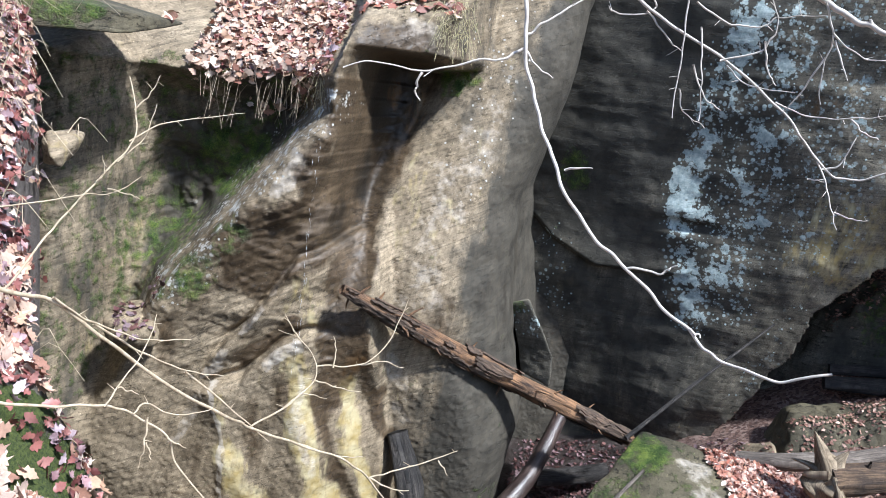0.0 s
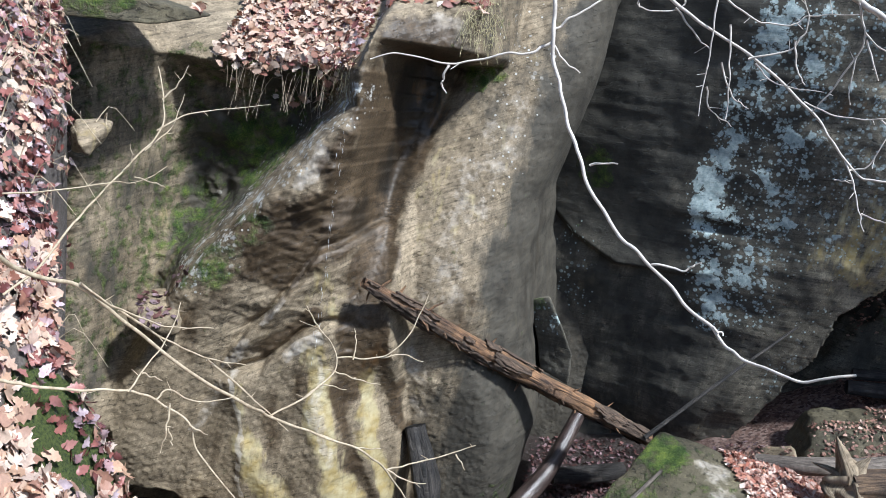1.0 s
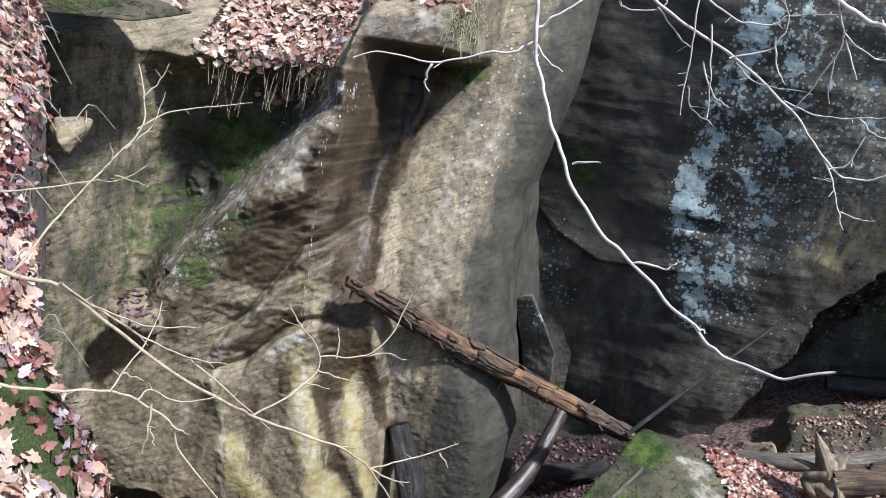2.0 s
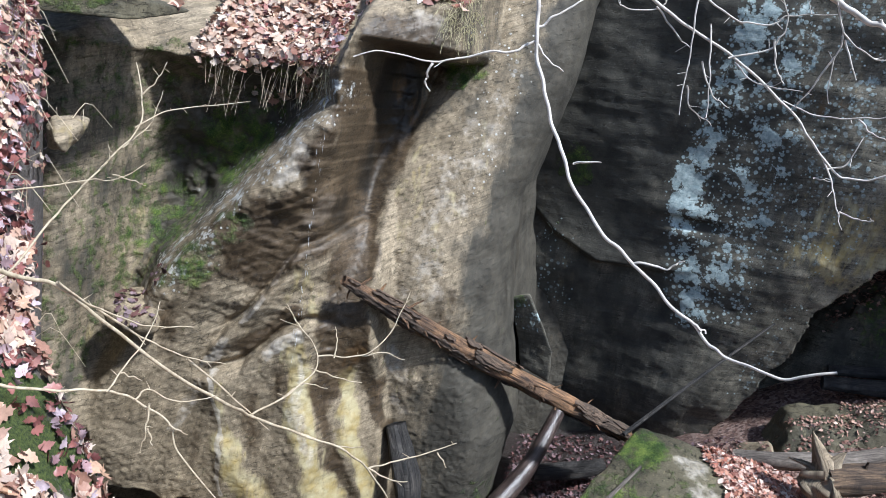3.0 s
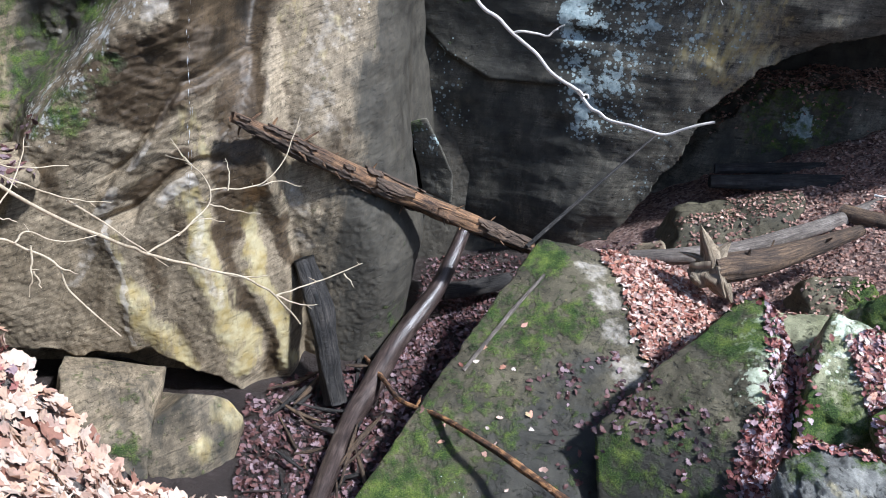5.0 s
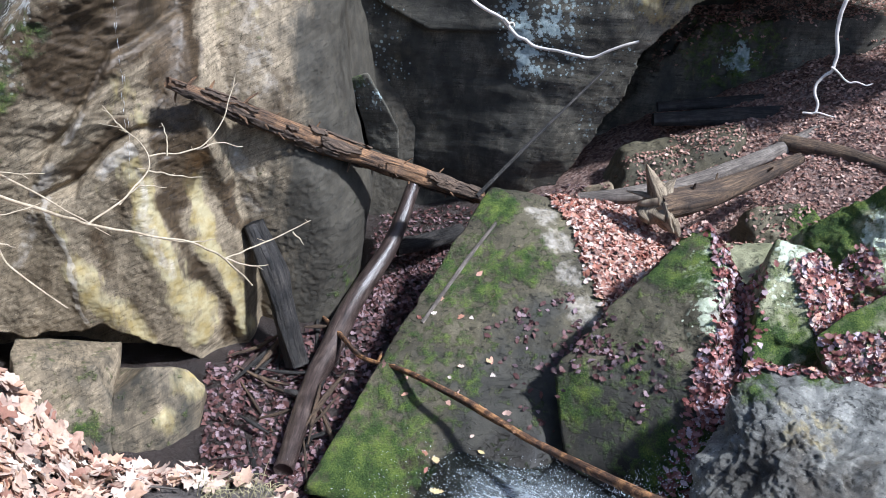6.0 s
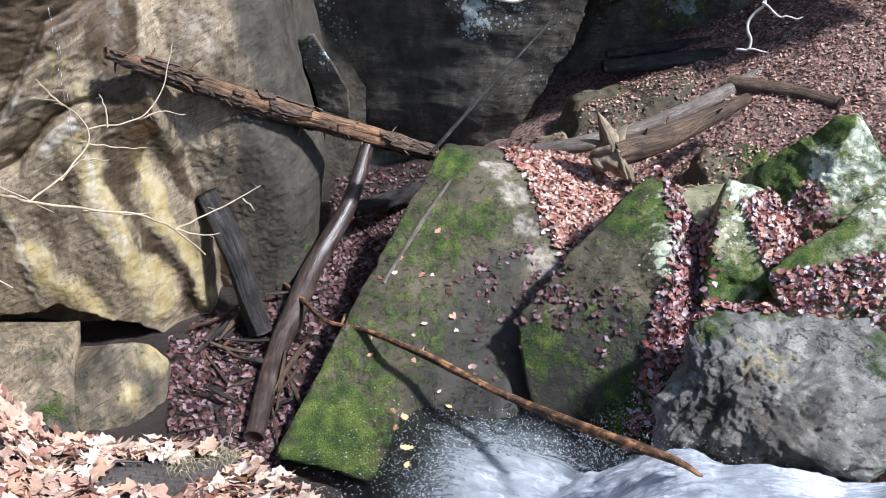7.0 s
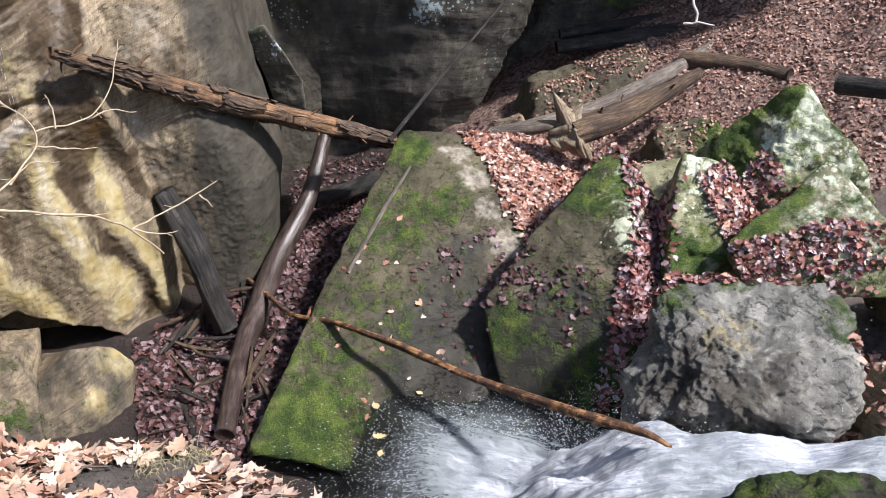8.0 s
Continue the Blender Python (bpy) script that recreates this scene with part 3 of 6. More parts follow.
def cliff_y(x, z):
    q = np.stack([x, 0 * x, z], -1).reshape(-1, 3)
    wob = fbm(q * 0.8 + 3, 4).reshape(x.shape)
    x = x + 0.05 * wob
    left = 7.62 + 0.10 * np.clip(z - 3.4, 0, 3) - 0.08 * bell(z - 1.7, 0.9)
    # the slanting rib from the nose down to the foot, and the alcove behind it
    d, w = along(x, z, (-0.92, 5.85), (-0.92, 5.38), (-1.28, 4.91), (-1.72, 4.30), (-2.22, 3.63), (-2.50, 2.98), (-2.90, 2.0))
    side = 0.8 * (np.interp(z, [2.0, 2.98, 3.63, 4.30, 4.91, 5.38, 5.85], [-2.90, -2.50, -2.22, -1.72, -1.28, -0.92, -0.92]) - x)
    left = left - (0.52 - 0.30 * w) * bell(d, np.where(side > 0, 0.20, 0.50 + 0.15 * w))
    behind = ease(0.0, 0.45, side) * ease(5.75, 5.3, z)
    left = left + 0.75 * behind * ease(-3.3, -2.6, x) * (0.35 + 0.65 * bell(z - 4.3, 1.3))
    left = left - 0.55 * ease(-2.85, -3.3, x)
    # a second, lower fold beside the rib, and the knuckle at the nose
    d, w = along(x, z, (-0.97, 5.15), (-1.10, 4.72), (-1.30, 4.45))
    left = left - 0.10 * bell(d, 0.10)
    d, w = along(x, z, (-0.98, 4.50), (-1.06, 4.28))
    left = left - 0.09 * bell(d, 0.13)
    # the chute: open to the right of the rib, under the capstone
    chute, cw = along(x, z, (-0.40, 6.3), (-0.45, 5.2), (-0.66, 4.3), (-0.62, 3.6), (-0.55, 2.9), (-0.42, 2.3))
    left = left + (0.62 * ease(0.80, 0.10, cw) + 0.05) * bell(chute, 0.40 - 0.18 * cw) * ease(6.05, 5.85, z)
    left = left + 0.40 * ease(-0.95, -0.55, x) * ease(3.6, 5.0, z) * ease(6.05, 5.85, z) + 0.12 * ease(-0.98, -0.82, x) * ease(5.85, 6.0, z)
    # overlapping plates: each edge stands proud of the bed above it
    bend = 0.035 * fbm(q * 2.4 + 8, 3).reshape(x.shape)
    for xs, zs, a, drop in (((-1.77, -1.51, -1.32, -1.16, -0.93, -0.63), (2.95, 3.34, 3.66, 3.92, 4.04, 4.23), 0.085, 0.5),
                            ((-1.92, -1.68, -1.39, -1.15), (2.72, 3.12, 3.51, 3.72), 0.055, 0.4),
                            ((-1.89, -1.52, -1.32, -1.18, -1.00, -0.85), (2.57, 2.72, 2.96, 3.10, 3.21, 3.22), 0.12, 0.7),):
        over = z + bend - np.interp(x, xs, zs)
        span = ease(xs[0] - 0.15, xs[0] + 0.2, x) * ease(xs[-1] + 0.12, xs[-1] - 0.12, x)
        left = left - a * span * ease(0.035, -0.03, over) * ease(-drop, -0.05, over) + 0.5 * a * span * bell(over - 0.05, 0.045)
    # flutes fanning down the apron
    for line, a, wd in ((((-1.85, 2.68), (-1.71, 2.36), (-1.63, 1.88), (-1.50, 1.15)), 0.03, 0.09), (((-1.62, 1.95), (-1.40, 1.57), (-1.10, 1.05)), 0.05, 0.15),
                        (((-1.06, 2.95), (-0.99, 2.35), (-0.76, 1.75), (-0.50, 0.90)), 0.07, 0.17), (((-0.56, 2.66), (-0.40, 1.98), (-0.15, 1.28), (-0.08, 0.80)), 0.06, 0.10),
                        (((-1.42, 2.45), (-1.25, 1.75), (-1.00, 1.10)), -0.015, 0.10), (((-0.79, 2.56), (-0.63, 2.03), (-0.42, 1.42), (-0.19, 0.70)), -0.02, 0.08)):
        d, w = along(x + 0.03 * wob, z, *line)
        left = left - a * ease(-0.02, 0.25, w) * bell(d, wd)
    left = left + 0.42 * ease(-1.0, -0.1, x) * ease(3.4, 2.4, z)
    lip = np.interp(x, [-2.9, -2.1, -1.64, -1.40, -1.08, -0.76, -0.47, -0.16], [1.20, 1.12, 1.15, 1.26, 1.02, 0.82, 0.45, 0.55]) + 0.04 * fbm(q * 5 + 2, 3).reshape(x.shape)
    left = left + 0.50 * ease(0.03, -0.05, z - lip)
    right = np.interp(z, [0, 0.8, 1.2, 1.7, 2.4, 2.93, 3.4, 4.0, 4.67, 5.2, 5.85, 5.95, 7], [-0.05, -0.08, -0.02, 0.0, -0.14, -0.32, -0.50, -0.50, -0.42, -0.36, -0.35, 0.05, 0.05])
    left = left + 0.7 * ease(0.0, 0.4, x - right + 0.03 * wob) + 4.0 * ease(0.35, 1.2, x)
    # the smooth bulge
    heights = [0.0, 1.1, 2.0, 2.6, 4.0, 4.6, 5.5, 6.2, 6.8, 9.0]
    mid = np.interp(z, heights, [0.80, 0.75, 0.66, 0.44, 0.17, 0.27, 0.60, 0.80, 0.98, 1.7])
    half = np.interp(z, heights, [0.65, 0.70, 0.84, 0.96, 0.95, 0.90, 0.84, 0.78, 0.72, 0.68])
    front = np.interp(z, heights, [8.25, 8.15, 8.05, 8.0, 8.1, 8.25, 8.6, 8.85, 9.1, 10.0])
    e = np.clip(np.abs((x - mid) / half), 0, 1)
    bulge = front + np.where(x < mid, 0.55 - 0.25 * ease(2.9, 2.0, z), 1.45) * (1 - np.sqrt(np.clip(1 - e ** 2.3, 0, 1))) + 3 * np.clip(np.abs((x - mid) / half) - 1, 0, 2)
    bulge = bulge + 0.05 * wob
    k = 0.10
    h = np.clip(0.5 + 0.5 * (bulge - left) / k, 0, 1)
    y = bulge + (left - bulge) * h - k * h * (1 - h)
    y = np.minimum(y, 10.75)
    # capstone and leafy ledge above
    y = np.where(x < 0.2, y + 1.5 * np.clip(z - (5.62 + 0.16 * np.clip(x + 1.9, 0, 1.5) + 0.55 * ease(-1.0, -0.8, x)) - 0.05 * wob, 0, 5) * ease(0.25, -0.05, x), y)
    rough = fbm(q * np.array([2.5, 1, 5.0]), 4).reshape(x.shape)
    beds = fbm((q + np.stack([0 * x, 0 * x, x * 0.35], -1).reshape(-1, 3)) * np.array([1.2, 1, 13.0]), 3).reshape(x.shape)
    keep = (1 - 0.8 * (np.abs((x - mid) / half) < 1.05)) * (1 - 0.75 * ease(0.85, 1.0, x)) * (1 - 0.72 * ease(3.0, 2.3, z))
    lean = z - 0.42 * x + 0.12 * wob
    saw = (lean * 3.1 + 0.5 * fbm(q * 1.1 + 12, 3).reshape(x.shape)) % 1.0
    fine_saw = (lean * 9.0 + 0.9 * fbm(q * 2.0 + 5, 3).reshape(x.shape)) % 1.0
    some = np.clip(0.5 + fbm(q * 0.9 + 77, 2).reshape(x.shape), 0, 1)
    steps = 0.024 * some * (saw ** 1.5 * ease(1.0, 0.86, saw)) + 0.012 * (fine_saw ** 1.5 * ease(1.0, 0.8, fine_saw))
    y = y - keep * steps + (1 - keep) * 0.007 * fbm(q * np.array([7.0, 1, 2.0]) + 4, 3).reshape(x.shape)
    hollow = behind * ease(-3.2, -2.7, x)
    y = y - hollow * (0.09 * fbm(q * np.array([1.6, 1, 2.2]) + 21, 4).reshape(x.shape) + 0.05 * np.abs(fbm(q * 3.7 + 2, 3)).reshape(x.shape))
    flat = (z * 5.5 + 0.10 * x + 0.6 * fbm(q * np.array([0.8, 1, 1.4]) + 30, 3).reshape(x.shape)) % 1.0
    y = y - 0.05 * bell(chute, 0.55) * ease(0.62, 0.25, cw) * ease(5.95, 5.8, z) * keep * flat ** 2 * ease(1.0, 0.9, flat)
    return y + keep * (0.016 * rough + 0.006 * beds) + 0.005 * fbm(q * 22, 2).reshape(x.shape)


cx, cz = np.meshgrid(np.linspace(-4.6, 2.3, 520), np.linspace(-0.2, 8.0, 600), indexing="ij")
cy = cliff_y(cx, cz)
pts = np.stack([cx, cy, cz], -1).reshape(-1, 3)
me = mesh_of("cliff", pts, grid_faces(*cx.shape)[:, ::-1], CLIFF)
X, Z = pts[:, 0], pts[:, 2]


def bands(*rows):
    """Marks along lines on the face: each row is a line of (x, z), half width and amount."""
    out = np.zeros(len(pts))
    shift = 0.10 * fbm(pts * 2.6 + 31, 4)
    for line, w, a in rows:
        d, _ = along(X + shift, Z, *line)
        out = np.maximum(out, a * ease(w * 1.6, w * 0.4, d))
    return out


# recess behind the rib: mossy, and darkened in colour for the ledge's shade
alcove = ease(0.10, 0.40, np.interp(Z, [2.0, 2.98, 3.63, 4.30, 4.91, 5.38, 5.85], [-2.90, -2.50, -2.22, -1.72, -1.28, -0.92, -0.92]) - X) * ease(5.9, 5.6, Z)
# first band: damp chute, with the capstone's shade put into its colour
wet = bands((((-0.45, 5.9), (-0.60, 5.0), (-0.80, 4.5), (-1.1, 4.2), (-1.5, 3.95)), 0.40, 1.0), (((-1.15, 4.8), (-1.05, 4.5), (-1.35, 4.20), (-1.75, 3.7)), 0.13, 0.8),
            (((-0.30, 5.6), (-0.58, 4.5), (-0.66, 3.7), (-0.60, 3.0), (-0.75, 2.5)), 0.17, 0.95), (((-0.50, 3.55), (-0.45, 2.9), (-0.20, 2.35), (0.10, 1.9)), 0.10, 0.7),
            (((-1.42, 2.45), (-1.25, 1.75), (-1.00, 1.10)), 0.10, 0.52), (((-0.79, 2.56), (-0.63, 2.03), (-0.42, 1.42), (-0.19, 0.70)), 0.09, 0.62),
            (((-1.05, 3.35), (-1.30, 3.15), (-1.60, 2.85)), 0.07, 0.8), (((-1.5, 3.1), (-1.9, 2.3), (-2.1, 1.6)), 0.22, 0.22), (((-1.6, 4.2), (-2.0, 3.5), (-2.3, 2.8)), 0.16, 0.5),
            (((-1.15, 2.75), (-1.3, 2.2)), 0.12, 0.55), (((1.2, 4.6), (1.1, 3.4)), 0.12, 0.4), (((0.35, 3.6), (0.45, 3.0)), 0.2, 0.45), (((-2.0, 1.9), (-1.75, 1.3)), 0.2, 0.35))
ochre = bands((((-1.06, 2.95), (-0.99, 2.35), (-0.76, 1.75), (-0.50, 0.90)), 0.14, 0.74), (((-1.62, 1.95), (-1.40, 1.57), (-1.10, 1.05)), 0.15, 0.66), (((-0.56, 2.66), (-0.40, 1.98), (-0.15, 1.28), (-0.08, 0.80)), 0.09, 0.78),
              (((-1.70, 2.5), (-1.60, 1.9)), 0.08, 0.55), (((-2.75, 3.9), (-2.8, 2.8)), 0.2, 0.3), (((0.05, 4.9), (-0.20, 4.2)), 0.14, 0.30), (((0.25, 4.6), (0.2, 3.7)), 0.10, 0.30), (((-1.1, 3.7), (-0.85, 3.4)), 0.15, 0.35))
bleached = bands((((-0.66, 4.18), (-0.93, 4.00), (-1.16, 3.88), (-1.3, 3.62)), 0.035, 0.85), (((-0.98, 3.14), (-1.2, 3.02), (-1.34, 2.88)), 0.06, 0.8), (((-1.82, 2.62), (-1.71, 2.30), (-1.63, 1.88), (-1.55, 1.3)), 0.035, 0.75), (((-0.98, 4.48), (-1.06, 4.28)), 0.08, 0.85),
                 (((-1.10, 4.98), (-1.40, 4.65)), 0.07, 0.75), (((-1.40, 3.45), (-1.55, 3.25)), 0.05, 0.8), (((-1.70, 2.98), (-1.9, 2.72)), 0.06, 0.75), (((-0.35, 6.25), (-0.1, 6.2)), 0.12, 0.7), (((0.62, 5.6), (0.30, 4.7), (0.12, 3.6)), 0.25, 0.40), (((-2.6, 3.3), (-2.4, 3.25)), 0.08, 0.9), (((-1.04, 2.9), (-0.99, 2.3), (-0.78, 1.75)), 0.06, 0.55), (((-0.16, 2.9), (0.15, 2.3)), 0.12, 0.45), (((-1.95, 2.5), (-2.15, 2.0)), 0.08, 0.45))
green = np.maximum(spots(pts, (-1.95, 8.3, 4.75, 0.62, 0.56), (-1.6, 7.9, 5.2, 0.35, 0.6), (-2.6, 8.2, 3.9, 0.7, 0.45), (0.15, 8.8, 5.9, 0.35, 0.55), (0.05, 8.7, 6.4, 0.4, 0.6), (-1.5, 7.1, 5.7, 0.35, 0.6), (0.9, 8.6, 1.2, 0.5, 0.45), (-2.15, 7.3, 3.75, 0.4, 0.45), (-1.75, 7.3, 4.2, 0.3, 0.35)), 0.30 * alcove)
pale = bands((((-1.0, 5.5), (-1.6, 4.75), (-2.3, 3.6)), 0.22, 0.36), (((0.6, 6.8), (0.55, 5.6), (0.45, 5.0)), 0.4, 0.17), (((-2.35, 4.1), (-2.2, 3.7)), 0.15, 0.2))
# bulge flank, bulge foot, alcove and chute: shade put into the colour
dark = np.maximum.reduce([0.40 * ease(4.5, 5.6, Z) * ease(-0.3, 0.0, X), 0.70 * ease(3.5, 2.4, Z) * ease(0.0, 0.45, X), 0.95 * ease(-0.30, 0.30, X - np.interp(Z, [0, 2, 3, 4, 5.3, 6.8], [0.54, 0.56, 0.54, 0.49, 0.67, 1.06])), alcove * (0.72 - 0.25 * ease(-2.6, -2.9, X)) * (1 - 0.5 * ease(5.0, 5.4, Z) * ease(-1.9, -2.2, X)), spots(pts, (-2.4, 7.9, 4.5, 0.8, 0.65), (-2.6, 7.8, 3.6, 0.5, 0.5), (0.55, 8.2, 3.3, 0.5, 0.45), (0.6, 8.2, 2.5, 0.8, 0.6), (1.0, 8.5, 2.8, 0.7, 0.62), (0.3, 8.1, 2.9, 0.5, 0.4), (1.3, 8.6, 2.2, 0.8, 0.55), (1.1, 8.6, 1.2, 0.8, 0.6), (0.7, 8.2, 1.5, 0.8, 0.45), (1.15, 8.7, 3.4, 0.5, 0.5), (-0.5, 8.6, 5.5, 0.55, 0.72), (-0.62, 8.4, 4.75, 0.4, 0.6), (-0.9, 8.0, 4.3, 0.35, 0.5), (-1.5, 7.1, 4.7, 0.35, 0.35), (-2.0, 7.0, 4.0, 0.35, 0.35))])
rust = np.maximum(spots(pts, (-0.45, 9.0, 5.4, 0.6, 0.4), (-0.5, 8.0, 3.0, 0.4, 0.6), (-0.35, 7.6, 2.2, 0.3, 0.5), (-0.55, 7.0, 1.2, 0.25, 0.7)), 0)
stamp(me, "marks", (wet, pale, ochre, bleached))
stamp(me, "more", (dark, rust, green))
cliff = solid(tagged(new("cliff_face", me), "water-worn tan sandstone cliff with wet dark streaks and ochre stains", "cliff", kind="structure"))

# ---- the dark lichen wall ----


def wall_y(x, z):
    q = np.stack([x, 0 * x, z], -1).reshape(-1, 3)
    y = 10.6 - 0.40 * (x - 1.55) - 0.16 * (z - 4.0)
    y = y + 0.11 * fbm(q * np.array([0.6, 1, 0.9]) + 5, 3).reshape(x.shape) + 0.008 * fbm(q * np.array([1.5, 1, 7.0]), 4).reshape(x.shape) + 0.005 * fbm(q * 9, 3).reshape(x.shape)
    # a stepped joint, with the lower block set back under the upper one
    lower = ease(0.03, -0.03, z - np.interp(x, [1.4, 1.75, 2.3, 3.0, 4.2], [4.25, 3.95, 3.7, 3.75, 4.0]))
    y = y + 0.16 * lower * ease(3.6, 2.6, x)
    y = y + 0.12 * bell(x - 3.25, 0.28) * ease(0.0, -0.05, z - 4.55) * ease(-0.25, -0.05, z - 4.55)
    edge = np.interp(z, [0.0, 1.8, 2.7, 3.72, 4.31, 4.75, 5.3, 6.0], [4.1, 4.3, 4.65, 4.95, 5.3, 5.9, 7.2, 9.5])
    edge = edge + 0.08 * fbm(q * 2.2 + 8, 3).reshape(x.shape)
    return y + 0.12 * ease(-0.7, 0, x - edge) + 3.2 * np.clip((x - edge) / 0.9, 0, 1) ** 0.6


wx, wz = np.meshgrid(np.linspace(1.2, 9.5, 420), np.linspace(-0.2, 9.5, 440), indexing="ij")
wy = wall_y(wx, wz)
pts = np.stack([wx, wy, wz], -1).reshape(-1, 3)
me = mesh_of("wall", pts, grid_faces(*wx.shape)[:, ::-1], WALL)
X, Z = pts[:, 0], pts[:, 2]
lich = np.zeros(len(pts))
for line, w, a in ((((3.35, 7.4), (3.2, 6.0), (3.15, 5.0), (3.2, 4.4), (3.55, 3.3)), 0.22, 0.48), (((3.7, 6.8), (3.8, 5.0), (3.75, 3.6)), 0.38, 0.42), (((4.4, 7.0), (4.5, 4.6)), 0.5, 0.30), (((3.15, 5.3), (3.12, 4.75)), 0.2, 0.62), (((1.75, 3.9), (1.9, 3.0)), 0.25, 0.25), (((4.6, 3.6), (4.4, 2.4)), 0.2, 0.22)):
    d, _ = along(X, Z, *line)
    lich = np.maximum(lich, a * ease(w * 1.7, w * 0.4, d))
# black crust, deepened where the wall's and hollow's shade is put into colour
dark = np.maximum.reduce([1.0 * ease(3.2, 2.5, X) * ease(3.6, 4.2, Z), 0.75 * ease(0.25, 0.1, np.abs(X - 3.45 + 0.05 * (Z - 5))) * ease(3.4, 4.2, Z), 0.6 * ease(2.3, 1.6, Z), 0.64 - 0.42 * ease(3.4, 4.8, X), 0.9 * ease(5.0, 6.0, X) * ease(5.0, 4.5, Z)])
stamp(me, "marks", (0.25 * ease(2.4, 1.6, Z), lich, spots(pts, (4.9, 9.2, 4.6, 0.8, 0.5), (1.9, 10.4, 3.4, 0.5, 0.25))))
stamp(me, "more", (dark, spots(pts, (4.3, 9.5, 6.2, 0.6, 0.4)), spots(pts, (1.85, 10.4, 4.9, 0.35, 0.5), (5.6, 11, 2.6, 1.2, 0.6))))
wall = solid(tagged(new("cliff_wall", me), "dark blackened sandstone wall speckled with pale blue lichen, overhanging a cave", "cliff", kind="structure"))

# back of the hollow under the overhang, darkened all over
rock("boulder", [(5.0, 10.9, 2.0), (7.5, 10.2, 2.4), (10.0, 9.4, 2.6), (5.85, 10.7, 3.15), (6.15, 10.6, 3.61), (6.7, 10.4, 3.99), (7.68, 10.0, 4.08), (10.18, 9.6, 4.38), (5.2, 12.8, 2.0), (10.5, 12.0, 2.4), (5.6, 12.8, 3.61), (10.5, 12.0, 4.38)], "dark mossy rock ledge in the hollow under the overhang", WALL, 6, 40, 0.035, 21, crag=0.06, moss=((6.70, 10.4, 3.59, 0.9, 0.42),), lichen=((6.80, 10.3, 3.44, 0.35, 0.45),), crust_shade=((7, 10.5, 3.4, 4, 0.5),))

# ---- boulders in the gully ----
# sloping face: dark algae, its shaded side also painted through the black marks
rock("boulder", [(2.70, 8.25, 2.42), (2.98, 7.72, 2.32), (3.10, 6.72, 1.86), (3.20, 6.35, 1.72), (0.42, 5.75, 0.45), (2.30, 5.15, 0.75), (1.3, 5.2, 0.4), (4.3, 7.9, 2.25), (4.4, 6.9, 2.05), (4.0, 6.0, 1.2), (2.2, 8.4, 0.5), (4.2, 8.3, 0.8)],
     "big wedge-shaped sandstone boulder, mossy sloping face, top strewn with leaves", fine=7, edge=70, seed=1, rough=0.018, crag=0.012, film=0.16, bleach_lit=((3.15, 7.7, 2.3, 0.26, 0.5), (3.2, 7.3, 2.15, 0.26, 0.52), (3.22, 6.9, 2.0, 0.26, 0.52), (3.27, 6.5, 1.8, 0.3, 0.5), (3.4, 6.3, 1.75, 0.25, 0.45)),
     moss=((1.0, 6.0, 0.8, 1.0, 0.50), (1.7, 6.4, 1.2, 0.9, 0.36), (2.2, 7.2, 1.9, 0.7, 0.5), (2.65, 7.9, 2.35, 0.4, 0.7), (2.85, 7.1, 2.0, 0.35, 0.55), (0.9, 5.7, 0.6, 0.7, 0.75)), wet=((1.3, 5.3, 0.5, 0.8, 0.7), (2.3, 5.3, 0.9, 0.6, 0.7)), crust_shade=((2.5, 5.9, 1.4, 0.8, 0.72), (2.2, 5.5, 1.1, 0.8, 0.8), (2.7, 6.5, 1.6, 0.6, 0.55), (1.7, 6.3, 1.1, 0.8, 0.42)))
# front face blackened for algae and for the shade it lies in
rock("boulder", [(4.20, 6.30, 2.85), (4.30, 6.0, 2.75), (3.85, 5.20, 2.25), (2.65, 5.75, 1.60), (2.75, 5.2, 0.9), (3.5, 4.55, 0.8), (3.75, 4.75, 1.7), (4.6, 6.2, 2.2), (4.6, 5.2, 1.8), (4.3, 6.9, 2.0), (4.3, 5.0, 0.6)],
     "pointed wedge of mossy sandstone with a sharp crest", BOULDER, fine=7, edge=70, seed=2, rough=0.018, crag=0.015, film=0.20,
     # pale crest strip: lichened stone, with its sunlit edge put into the colour
     moss=((3.95, 6.0, 2.65, 0.6, 0.6), (3.3, 5.4, 1.6, 0.9, 0.30), (3.6, 4.8, 1.2, 0.6, 0.62), (2.8, 5.5, 1.5, 0.4, 0.6)), lichen=((4.1, 5.8, 2.6, 0.35, 0.55), (3.95, 5.4, 2.35, 0.3, 0.45)), bleach_lit=((4.25, 5.9, 2.7, 0.2, 0.7), (4.1, 5.6, 2.5, 0.18, 0.6), (3.95, 5.35, 2.3, 0.15, 0.6)), wet=((3.2, 4.9, 0.9, 0.5, 0.6),), crust_shade=((3.2, 5.2, 1.4, 0.8, 0.75), (3.6, 4.9, 1.5, 0.6, 0.78), (2.8, 5.5, 1.4, 0.5, 0.65)))
